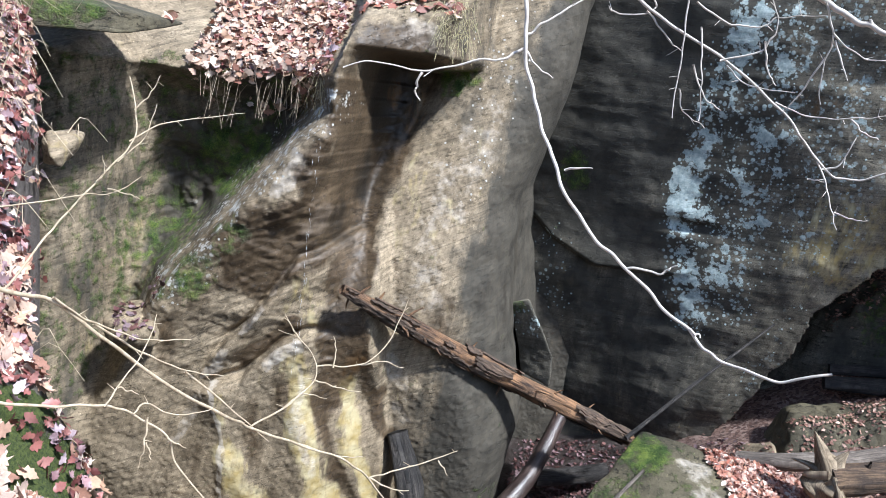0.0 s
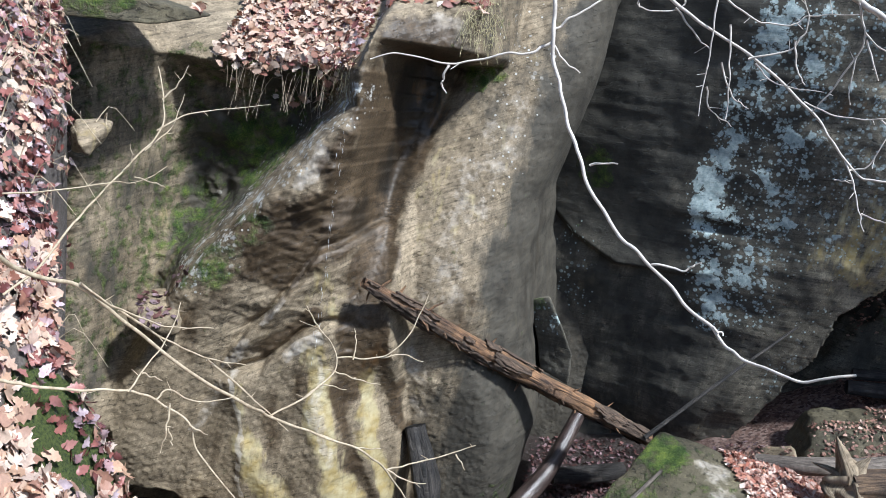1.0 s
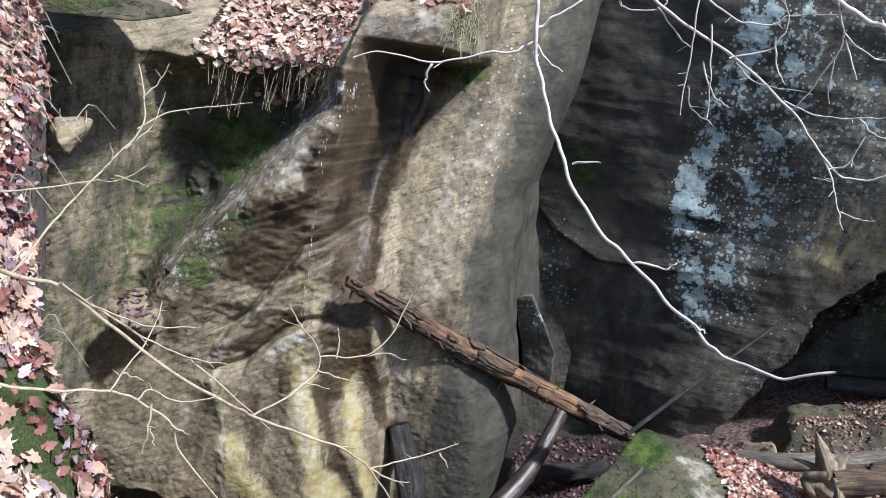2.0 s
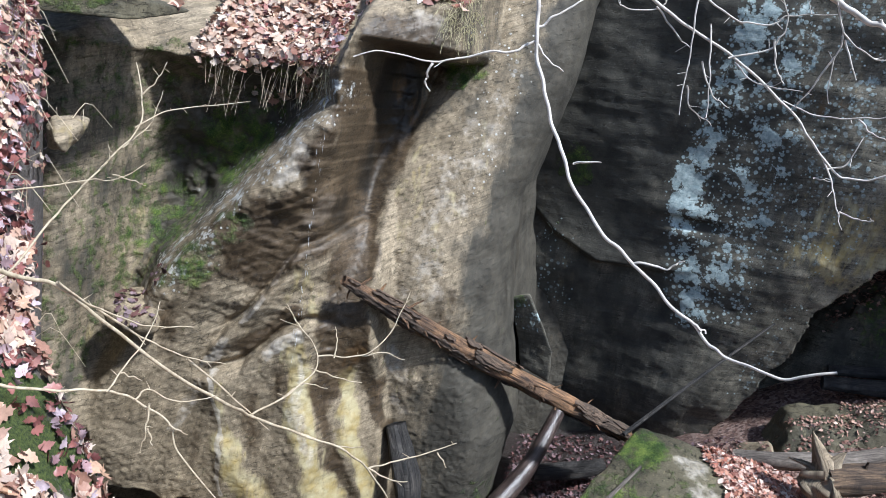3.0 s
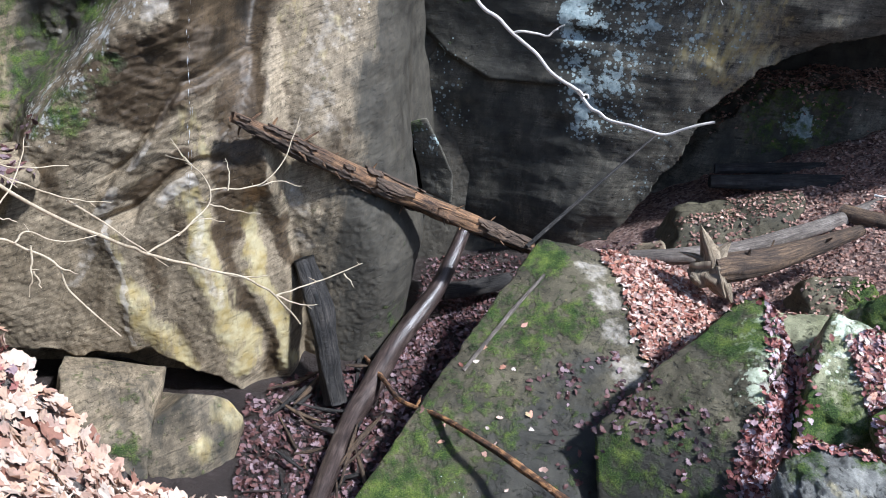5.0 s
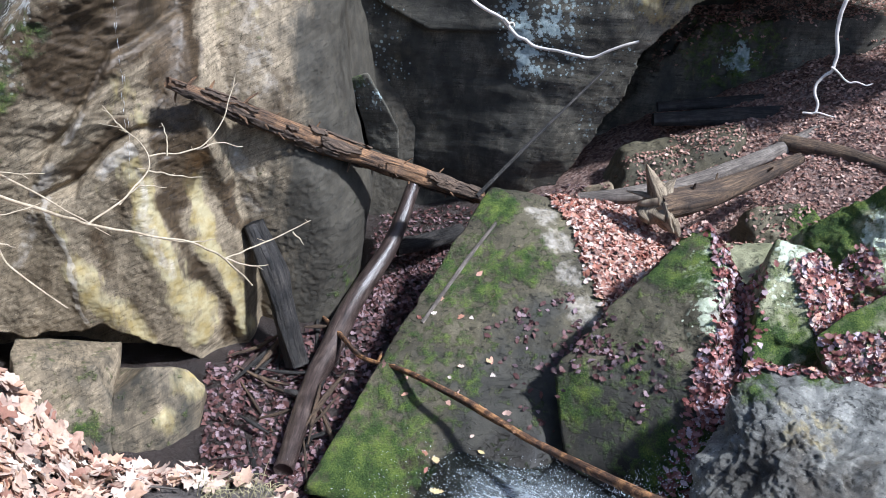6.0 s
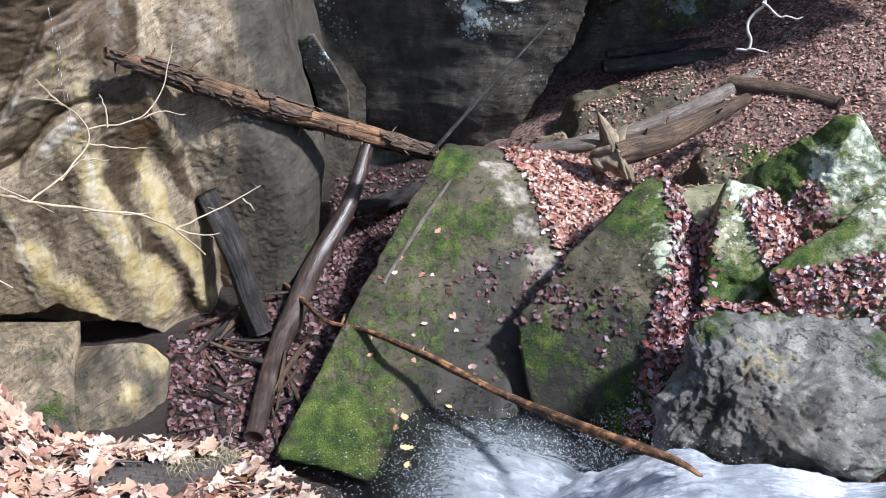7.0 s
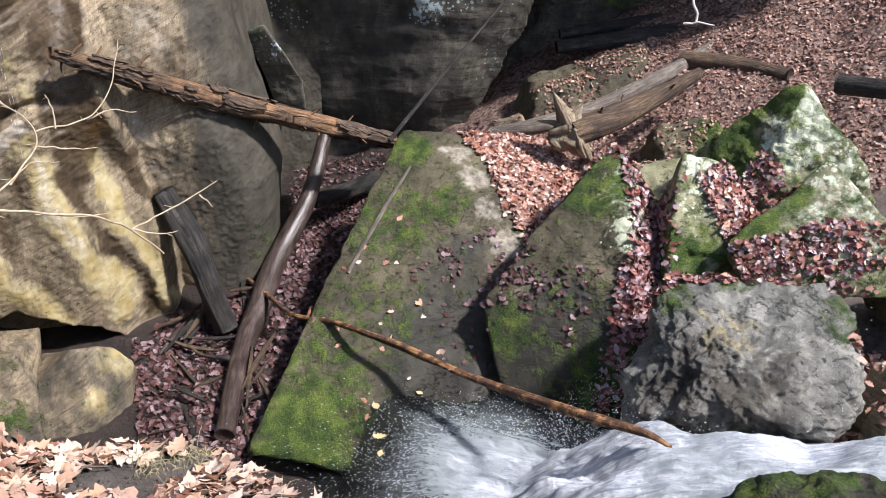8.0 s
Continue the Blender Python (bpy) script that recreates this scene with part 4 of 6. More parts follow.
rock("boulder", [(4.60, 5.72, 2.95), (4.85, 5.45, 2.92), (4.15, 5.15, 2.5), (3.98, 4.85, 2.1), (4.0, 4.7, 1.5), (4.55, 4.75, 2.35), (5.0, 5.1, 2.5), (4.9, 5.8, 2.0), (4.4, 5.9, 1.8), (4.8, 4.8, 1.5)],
     "small rounded boulder with dark mossy side and pale lichen top", LICHENED_SUNLIT, fine=6, edge=22, seed=3, rough=0.025, crag=0.02, film=0.36,
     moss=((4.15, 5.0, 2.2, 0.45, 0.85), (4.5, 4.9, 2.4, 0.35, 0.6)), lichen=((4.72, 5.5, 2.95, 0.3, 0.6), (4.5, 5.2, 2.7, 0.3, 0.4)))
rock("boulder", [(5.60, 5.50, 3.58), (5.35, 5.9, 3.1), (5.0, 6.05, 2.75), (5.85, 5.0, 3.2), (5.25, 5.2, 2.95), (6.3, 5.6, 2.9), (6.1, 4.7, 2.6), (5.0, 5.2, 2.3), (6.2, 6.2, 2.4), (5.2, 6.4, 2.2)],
     "tall angular boulder covered in bright moss and pale lichen", LICHENED_SUNLIT, fine=6, edge=40, seed=4, rough=0.03, crag=0.05, film=0.42,
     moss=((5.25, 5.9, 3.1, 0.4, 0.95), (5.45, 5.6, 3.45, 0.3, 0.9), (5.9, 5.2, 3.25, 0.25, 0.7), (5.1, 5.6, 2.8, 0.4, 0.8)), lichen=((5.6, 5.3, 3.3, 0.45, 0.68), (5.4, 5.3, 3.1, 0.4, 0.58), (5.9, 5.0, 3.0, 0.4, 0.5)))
# the slab's big pale spot is sunlight put into its colour
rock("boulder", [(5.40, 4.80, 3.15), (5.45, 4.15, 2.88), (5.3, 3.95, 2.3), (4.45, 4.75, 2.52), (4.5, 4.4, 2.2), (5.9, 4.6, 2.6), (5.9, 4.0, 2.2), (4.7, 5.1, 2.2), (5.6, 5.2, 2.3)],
     "slanting grey-green sandstone slab boulder", LICHENED_SUNLIT, fine=6, edge=60, seed=5, rough=0.018, crag=0.015, film=0.38,
     moss=((4.6, 4.75, 2.6, 0.35, 0.8), (5.0, 4.8, 2.85, 0.4, 0.6), (5.1, 4.4, 2.7, 0.5, 0.35)), lichen=((5.35, 4.5, 3.05, 0.5, 0.42), (5.2, 4.3, 2.7, 0.5, 0.30)), bleach_lit=((5.3, 4.4, 2.8, 0.6, 0.5),))
rock("boulder", [(3.72, 4.55, 2.36), (4.2, 4.45, 2.5), (4.80, 3.75, 2.56), (4.75, 3.4, 2.3), (3.95, 2.95, 2.1), (3.08, 3.85, 1.75), (3.2, 4.3, 1.7), (3.1, 4.1, 1.2), (4.2, 3.1, 1.3), (4.9, 3.8, 1.4), (4.2, 4.8, 1.6), (3.55, 3.4, 2.1)],
     "rough grey boulder with wet glossy pitted face beside the stream", GREY, fine=7, edge=30, seed=6, rough=0.06, crag=0.07,
     moss=((3.75, 4.45, 2.35, 0.25, 0.6), (4.3, 4.35, 2.5, 0.25, 0.6), (4.7, 3.6, 2.4, 0.3, 0.5)), ochre=((3.9, 3.9, 2.35, 0.3, 0.45),), wet=((3.6, 3.5, 1.9, 0.9, 0.55),))
rock("boulder", [(2.55, 2.30, 2.76), (3.3, 1.95, 3.02), (3.4, 1.2, 2.92), (2.6, 1.3, 2.82), (2.3, 2.3, 2.3), (3.5, 2.2, 2.3), (3.5, 1.0, 2.2), (2.3, 1.2, 2.2)],
     "mossy streamside rock washed by white water", GREY, fine=6, edge=10, seed=7, rough=0.06, crag=0.05, moss=((2.6, 2.2, 2.9, 0.5, 0.55), (3.0, 2.1, 3.0, 0.5, 0.5)), crust_shade=((3.0, 2.0, 2.9, 1.0, 0.5),), wet=((3, 2.2, 2.7, 1.2, 0.8),))
# blocks under the cliff's undercut foot, darkened all over
rock("boulder", [(-0.98, 6.90, 1.14), (-0.62, 7.05, 1.00), (-0.44, 7.0, 0.82), (-1.34, 6.85, 0.86), (-0.86, 6.62, 0.50), (-0.60, 6.72, 0.10), (-1.05, 6.45, 0.05), (-1.42, 6.65, 0.40), (-0.45, 7.6, 0.1), (-1.4, 7.6, 0.7)], "angular tan wedge-shaped block lying under the cliff foot", CLIFF, 6, 60, 0.012, 8, film=0.12, ochre=((-0.6, 6.9, 0.9, 0.25, 0.85), (-0.8, 6.7, 0.6, 0.2, 0.6)), crust_shade=((-1.0, 6.8, 0.7, 0.9, 0.48),))
rock("boulder", [(-2.2, 6.95, 1.22), (-1.45, 6.95, 1.16), (-1.30, 6.75, 0.80), (-1.35, 6.5, 0.1), (-2.3, 6.5, 0.2), (-2.3, 7.6, 1.1), (-1.3, 7.6, 1.0), (-1.7, 6.62, 0.62)], "flat tan block lying under the cliff foot", CLIFF, 6, 60, 0.014, 9, film=0.14, moss=((-1.55, 6.6, 0.7, 0.25, 0.5),), crust_shade=((-1.8, 6.8, 0.7, 1.2, 0.46),))
rock("rock_flake", [(1.14, 9.15, 3.39), (1.36, 9.0, 3.49), (1.74, 8.95, 2.85), (1.75, 9.0, 2.47), (1.43, 9.15, 2.54), (1.2, 9.65, 3.26), (1.43, 9.5, 3.36), (1.83, 9.45, 2.69), (1.84, 9.5, 2.29), (1.5, 9.65, 2.37)], "tall dark stone flake leaning in the corner between bulge and wall", WALL, 6, 40, 0.02, 22, moss=((1.14, 9.1, 3.39, 0.25, 0.5),), lichen=((1.36, 9.0, 3.19, 0.3, 0.3),), crust_shade=((1.74, 9.0, 2.85, 1.5, 0.5),))
# far side
rock("boulder", [(4.6, 9.0, 2.35), (6.0, 8.75, 2.75), (6.4, 9.2, 2.9), (4.9, 9.6, 2.5), (4.5, 8.6, 1.5), (6.2, 8.3, 1.9), (6.4, 9.6, 1.6), (4.6, 9.8, 1.5)], "grey flat-faced boulder half buried in leaf litter", BOULDER, 6, 18, 0.03, 10)
rock("boulder", [(5.5, 7.5, 2.45), (6.1, 7.2, 2.6), (6.3, 6.9, 2.2), (5.4, 7.0, 2.0), (5.4, 6.9, 1.5), (6.4, 6.8, 1.6), (6.3, 7.9, 1.7), (5.4, 7.9, 1.6)], "dark mossy block beneath the fallen trunk", BOULDER, 6, 16, 0.025, 11, moss=((6.1, 7.0, 2.4, 0.4, 0.7),))
rock("boulder", [(4.4, 6.9, 2.3), (5.3, 6.5, 2.5), (5.2, 5.9, 2.3), (4.5, 6.0, 2.1), (4.3, 6.0, 1.3), (5.4, 5.9, 1.4), (5.4, 7.0, 1.5), (4.3, 7.1, 1.4)], "low flat slab between the wedge boulders", LICHENED_SUNLIT, 5, 14, 0.03, 12)
rock("boulder", [(4.25, 9.25, 1.95), (4.55, 9.0, 2.1), (4.5, 8.7, 1.7), (4.2, 8.7, 1.2), (4.7, 8.8, 1.2), (4.6, 9.3, 1.3), (4.2, 9.3, 1.3)], "small tan block leaning at the wall's corner", CLIFF, 5, 16, 0.02, 13)
rock("boulder", [(5.75, 4.1, 2.75), (6.2, 3.9, 2.85), (6.2, 3.4, 2.6), (5.7, 3.5, 2.3), (5.6, 3.4, 1.8), (6.4, 3.3, 1.8), (6.4, 4.3, 1.9), (5.7, 4.4, 1.9)], "rounded grey boulder beside the stream", BOULDER, 5, 10, 0.03, 14, moss=((5.9, 3.8, 2.7, 0.3, 0.5),))
rock("stone", [(4.72, 3.18, 1.95), (4.95, 3.05, 2.0), (5.0, 2.9, 1.8), (4.75, 2.9, 1.7), (4.7, 2.95, 1.4), (5.0, 2.85, 1.4), (5.0, 3.2, 1.4), (4.7, 3.2, 1.4)], "tan stone lodged beside the grey boulder", CLIFF, 5, 20, 0.02, 18)
rock("stone", [(5.0, 3.5, 2.05), (5.3, 3.3, 2.1), (5.3, 3.1, 1.9), (5.05, 3.2, 1.8), (5.0, 3.1, 1.4), (5.4, 3.0, 1.4), (5.4, 3.5, 1.4), (5.0, 3.5, 1.4)], "brown stone in the gap by the stream", CLIFF, 5, 20, 0.025, 19, moss=((5.1, 3.3, 2.0, 0.2, 0.4),))
# upper left
rock("boulder", [(-3.7, 6.0, 5.80), (-2.45, 6.45, 5.84), (-2.30, 7.6, 6.0), (-3.6, 7.8, 6.2), (-3.7, 6.0, 6.06), (-2.5, 6.48, 6.04)], "flat pale slab overhanging the leafy ledge", BOULDER, 6, 20, 0.015, 15, moss=((-2.9, 6.4, 6.2, 0.5, 0.5),))
rock("boulder", [(-2.51, 5.29, 4.99), (-2.32, 5.2, 4.96), (-2.29, 5.29, 5.15), (-2.48, 5.29, 5.24), (-2.51, 5.58, 5.01), (-2.32, 5.58, 5.2), (-2.36, 5.1, 5.05)], "rounded tan stone on the bank", CLIFF, 5, 8, 0.03, 16, ochre=((-2.5, 5.5, 5.1, 0.5, 0.25),))

# ---- water ----
ux, uy = np.meshgrid(np.linspace(0.2, 6.2, 250), np.linspace(0.4, 6.6, 250), indexing="ij")
level, flow = stream_level(ux, uy)
side = (ux - WATER_FROM[0]) * WATER_DIR[1] - (uy - WATER_FROM[1]) * WATER_DIR[0]
q = np.stack([side * 2.2, flow * 1.0, 0 * flow], -1).reshape(-1, 3)
rage = np.clip(0.56 * ease(-4.5, -0.5, flow) * ease(1.7, 1.1, flow) + 0.25 * bell(flow - 0.1, 0.35) * bell(side + 0.05, 0.2) + 1.0 * np.exp(-((flow - 1.75) / 0.42) ** 2 - ((side + 0.15) / 0.55) ** 2) + 0.56 * np.exp(-((flow - 2.3) / 0.95) ** 2 - ((side - 0.2) / 0.85) ** 2), 0, 1)
level = level - 1.6 * ease(0.02, 0.55, side - 0.25 * ease(0.6, 1.6, flow)) * ease(2.6, 1.8, flow)
wz = np.maximum(level, 0.86) - 0.9 * ease(1.9, 0.5, ux) + (rage * 0.09 + 0.012) * fbm(q * 2.2, 5).reshape(ux.shape) + rage * 0.035 * fbm(q * np.array([5.5, 1.1, 1]) + 3, 3).reshape(ux.shape) + 0.05 * ease(0.6, 1.0, rage) * fbm(q * 4.5 + 6, 4).reshape(ux.shape)
pts = np.stack([ux, uy, wz], -1).reshape(-1, 3)
me = mesh_of("stream", pts, grid_faces(*ux.shape)[:, ::-1], WATER)
lengthwise(me, np.stack([side.ravel(), flow.ravel()], -1))
stamp(me, "marks", (rage.ravel(), (ease(4.6, 2.6, flow) * 0.8).ravel(), 0))
stream = tagged(new("stream_water", me), "white foaming stream falling into a dark clear pool", "water", kind="structure")

# ---- logs ----


def wood(name, points, radii, material, label, category="log", knobs=0.10, sides=20, seed=0, stubs=(), n=None, group=""):
    me = tube_mesh(name, [tube(points, radii, sides, n or len(points) * 18, knobs, seed)], material)
    ob = thing(name, me, label, category, group)
    line = curve_through(points, 60)
    rng = random.Random(seed)
    for at, spin, length, r in stubs:
        k = int(at * 58)
        ahead = line[k + 1] - line[k]
        ahead /= np.linalg.norm(ahead)
        u = np.cross(ahead, (0, 0, 1))
        u /= np.linalg.norm(u)
        v = np.cross(u, ahead)
        out = math.cos(spin) * u + math.sin(spin) * v + 0.25 * ahead
        base = line[k]
        sm = tube_mesh("stub", [tube([base, base + out * length * 0.6, base + out * length + ahead * length * rng.uniform(-0.1, 0.2)], [r, r * 0.8, r * 0.35], 6, 6, 0.1, seed + k)], material)
        part("stub", sm, ob)
    return ob


rng = random.Random(5)
wood("fallen_log", [(-0.66, 7.48, 3.77), (0.78, 8.15, 2.97), (2.70, 8.62, 2.12)], [0.045, 0.09, 0.105, 0.105, 0.08], BARK_ORANGE, "rotten orange-brown log with flaking bark, leaning from cliff to boulder", seed=1, knobs=0.16, sides=26, n=90,
     stubs=[(rng.uniform(0.04, 0.97), rng.uniform(0, 6.28), rng.uniform(0.14, 0.24), rng.uniform(0.012, 0.02)) for _ in range(26)])
log_line = curve_through([(-0.66, 7.48, 3.77), (0.78, 8.15, 2.97), (2.70, 8.62, 2.12)], 200)
fallen = bpy.data.objects["fallen_log"]
brng = np.random.default_rng(23)
for k in range(44):
    i0 = int(brng.uniform(1, 45) if k < 16 else brng.uniform(45, 190))
    span, wide, a0 = int(brng.uniform(8, 30)), brng.uniform(0.35, 0.9), brng.uniform(0, 6.28)
    rows = []
    for lift in (0.0, 0.012):
        for i in range(9):
            j = min(198, i0 + span * i // 8)
            ahead = log_line[j + 1] - log_line[j]
            ahead /= np.linalg.norm(ahead)
            u = np.cross(ahead, (0, 0, 1))
            u /= np.linalg.norm(u)
            v = np.cross(u, ahead)
            pinch = 0.25 + 0.75 * math.sin(math.pi * (0.08 + 0.84 * i / 8))
            r = np.interp(j / 199, np.linspace(0, 1, 5), [0.045, 0.09, 0.105, 0.105, 0.08]) * 1.06
            for c in range(5):
                a = a0 + wide * pinch * (c / 4 - 0.5) + 0.06 * brng.standard_normal()
                rows.append(log_line[j] + (math.cos(a) * u + math.sin(a) * v) * (r + lift + 0.004 * brng.standard_normal() + 0.012 * abs(c - 2) / 2))
    quads = np.vstack([grid_faces(9, 5), grid_faces(9, 5)[:, ::-1] + 45])
    rim = [[i * 5, (i + 1) * 5, (i + 1) * 5 + 45, i * 5 + 45] for i in range(8)] + [[i * 5 + 4, i * 5 + 49, (i + 1) * 5 + 49, (i + 1) * 5 + 4] for i in range(8)]
    bm = mesh_of("bark", np.array(rows), np.vstack([quads, np.array(rim)]), BARK_FLAKE)
    lengthwise(bm, np.array([(c * 0.02, i * 0.05) for _ in range(2) for i in range(9) for c in range(5)]))
    part("bark", bm, fallen, "dark flaking bark")
wood("leaning_post", [(0.05, 8.09, 2.09), (0.26, 7.87, 1.55), (0.48, 7.53, 0.62)], [0.11, 0.13, 0.12], BARK_DARK, "dark weathered post-like log standing at the cliff foot", seed=2, knobs=0.22, sides=24)
wood("fallen_log", [(2.05, 9.41, 1.96), (1.68, 8.80, 1.43), (1.16, 8.19, 1.0), (0.82, 7.55, 0.75), (0.58, 7.05, 0.62), (0.26, 6.05, 0.45)], [0.085, 0.11, 0.125, 0.115, 0.095], WOOD_GREY, "wet barkless grey log lying along the gully floor", seed=3, knobs=0.06)
wood("fallen_log", [(1.79, 9.04, 1.25), (2.29, 9.17, 1.29), (2.7, 9.3, 1.35)], [0.10, 0.11, 0.1], BARK_DARK, "short black log wedged behind the boulder", seed=4)
wood("pole", [(4.39, 9.38, 3.49), (3.45, 8.90, 2.82), (2.55, 8.26, 2.28)], [0.014, 0.02, 0.025], BARK_DARK, "thin grey pole leaning on the dark wall", "pole", 0.05, 8, 5)
# chalky scrape on the boulder's face; a thin dry rod is added for it
wood("stick", [(2.63, 7.71, 2.20), (2.23, 7.38, 1.90), (1.70, 6.91, 1.47)], [0.018, 0.025, 0.02], WOOD_DRY, "pale straight scrape on the mossy boulder, built as a thin rod", "stick", 0.05, 8, 6)
wood("root_branch", [(0.69, 8.42, 0.80), (0.82, 8.19, 0.80), (0.97, 7.55, 0.93), (1.11, 7.0, 1.03), (1.41, 6.5, 1.21), (1.65, 6.04, 1.33), (1.94, 5.66, 1.35), (2.22, 5.17, 1.40), (2.44, 4.78, 1.47), (2.60, 4.38, 1.61), (2.80, 3.94, 1.75), (3.04, 3.58, 1.84), (3.16, 3.40, 1.82)], [0.018, 0.027, 0.024, 0.030, 0.034, 0.040, 0.036, 0.012], BRANCH_WOOD, "long thin crooked orange branch lying across the pool", "branch", 0.22, 14, 7, n=160, stubs=((0.05, 1.5, 0.3, 0.03), (0.3, 2.0, 0.12, 0.02), (0.6, 0.5, 0.1, 0.02)))
# uprooted trunk with its root stump
trunk = wood("fallen_tree", [(4.33, 7.32, 2.53), (4.97, 7.36, 2.65), (6.16, 7.66, 2.95)], [0.15, 0.155, 0.14, 0.10, 0.06], WOOD_BROWN, "brown barkless fallen trunk with a broken root stump", seed=8, knobs=0.10, sides=32, n=80, stubs=((0.3, 1.4, 0.22, 0.03), (0.55, 2.2, 0.2, 0.025), (0.8, 0.8, 0.18, 0.02)))
for k, (tip, r) in enumerate((((4.15, 7.48, 2.97), 0.055), ((4.23, 7.42, 2.82), 0.06), ((4.46, 7.34, 2.86), 0.045), ((4.36, 7.42, 2.74), 0.05), ((4.02, 7.55, 2.62), 0.035), ((4.20, 7.26, 2.34), 0.10), ((4.44, 7.12, 2.30), 0.07), ((4.52, 7.08, 2.22), 0.045), ((4.18, 7.5, 2.42), 0.08))):
    mid = tuple(0.45 * a + 0.55 * b + o for a, b, o in zip((4.34, 7.36, 2.55), tip, (0.03 * math.sin(k * 2.1), 0.0, 0.02 * math.cos(k * 1.7))))
    part("root", tube_mesh("root", [tube([(4.36, 7.34, 2.54), mid, tip], [0.14, r * 1.7, 0.008], 12, 24, 0.45, 30 + k, 0.75)], WOOD_PALE), trunk, "splintered pale root")
wood("fallen_log", [(3.82, 8.28, 2.2), (4.33, 7.99, 2.38), (5.16, 8.16, 2.45), (6.35, 8.47, 2.7), (7.34, 8.73, 3.0)], [0.085, 0.10, 0.10, 0.08], WOOD_DRY, "long grey weathered log behind the trunk", seed=9, knobs=0.07)
wood("fallen_log", [(6.56, 8.61, 2.79), (6.95, 8.05, 2.85), (7.24, 7.39, 2.89)], [0.11, 0.10, 0.09], WOOD_BROWN, "short brown log on the leaf slope", seed=10)
wood("fallen_log", [(5.39, 9.81, 2.7), (6.5, 9.55, 2.84), (7.59, 9.19, 3.01)], [0.09, 0.12, 0.10], BARK_DARK, "dark rotting log at the foot of the overhang", seed=11)
wood("fallen_log", [(5.62, 10.18, 2.77), (6.85, 9.85, 2.97), (7.95, 9.47, 3.15)], [0.07, 0.08, 0.06], BARK_DARK, "thin dark log at the foot of the overhang", seed=12)
wood("fallen_log", [(6.78, 6.22, 3.21), (6.92, 5.78, 3.29), (7.0, 5.39, 3.37)], [0.10, 0.10, 0.09], BARK_DARK, "dark log end on the leaf slope", seed=13)
for k in range(30):
    a, b = rng.uniform(-0.25, 0.75), rng.uniform(6.1, 8.0)
    t = rng.gauss(1.1, 0.8)
    l = rng.uniform(0.10, 0.42)
    ends = []
    for e in (-1, 0, 1):
        x, y = a + e * l * math.cos(t), b + e * l * math.sin(t)
        ends.append((x, y, float(ground_z(np.array([[x]]), np.array([[y]]))[0, 0]) + rng.uniform(0.015, 0.05) + 0.06 * (k % 3)))
    wood("driftwood", ends, [0.010, rng.uniform(0.014, 0.035), 0.008], rng.choice([BARK_DARK, BARK_DARK, WOOD_GREY, WOOD_BROWN]), "broken dark stick in the gully debris", "stick", 0.2, 8, 40 + k, group="gully sticks")
rock("stone", [(-2.75, 7.15, 3.28), (-2.35, 7.1, 3.25), (-2.3, 7.2, 3.05), (-2.7, 7.15, 3.0), (-2.75, 7.8, 3.3), (-2.3, 7.8, 3.3), (-2.5, 7.0, 3.12)], "pale ledge stone in the cliff hollow", CLIFF, 5, 12, 0.03, 17)

# ---- bare branches hanging in the foreground ----


def twiggy(name, lines, material, label, category="branch", seed=0, buds=0.0):
    """A bare branch: the first line is its stem, the rest are its side twigs."""
    rng = random.Random(seed)
    crook = np.random.default_rng(seed)
    lines = [([tuple(q) for q in curve_through(p, len(p) * 3) + crook.normal(0, 0.0025, (len(p) * 3, 3)) * np.r_[0, np.ones(len(p) * 3 - 1)][:, None]], a, b) for p, a, b in lines]
    stem, r0, r1 = lines[0]
    ob = thing(name, tube_mesh(name, [tube(stem, [r0, r1], 8, len(stem) * 3, 0.12, seed)], material), label, category)
    for k, (line, a, b) in enumerate(lines[1:]):
        tubes = [tube(line, [a, b], 6, len(line) * 3, 0.14, seed + k)]
        path = curve_through(line, 24)
        for _ in range(int(buds * np.linalg.norm(path[-1] - path[0]) / 0.1)):
            i = rng.randrange(4, 23)
            out = Vector((rng.uniform(-1, 1), rng.uniform(-0.6, 0.6), rng.uniform(-0.8, 1))).normalized() * rng.uniform(0.015, 0.06) * (a / 0.006) ** 0.3
            tip = path[i] + np.array(out)
            tubes.append(tube([path[i], (path[i] + tip) / 2 + np.array(out) * 0.1, tip], [b * 1.1, b * 0.5], 4, 4, 0, 0))
        part("twig", tube_mesh("twig", tubes, material), ob)
    return ob


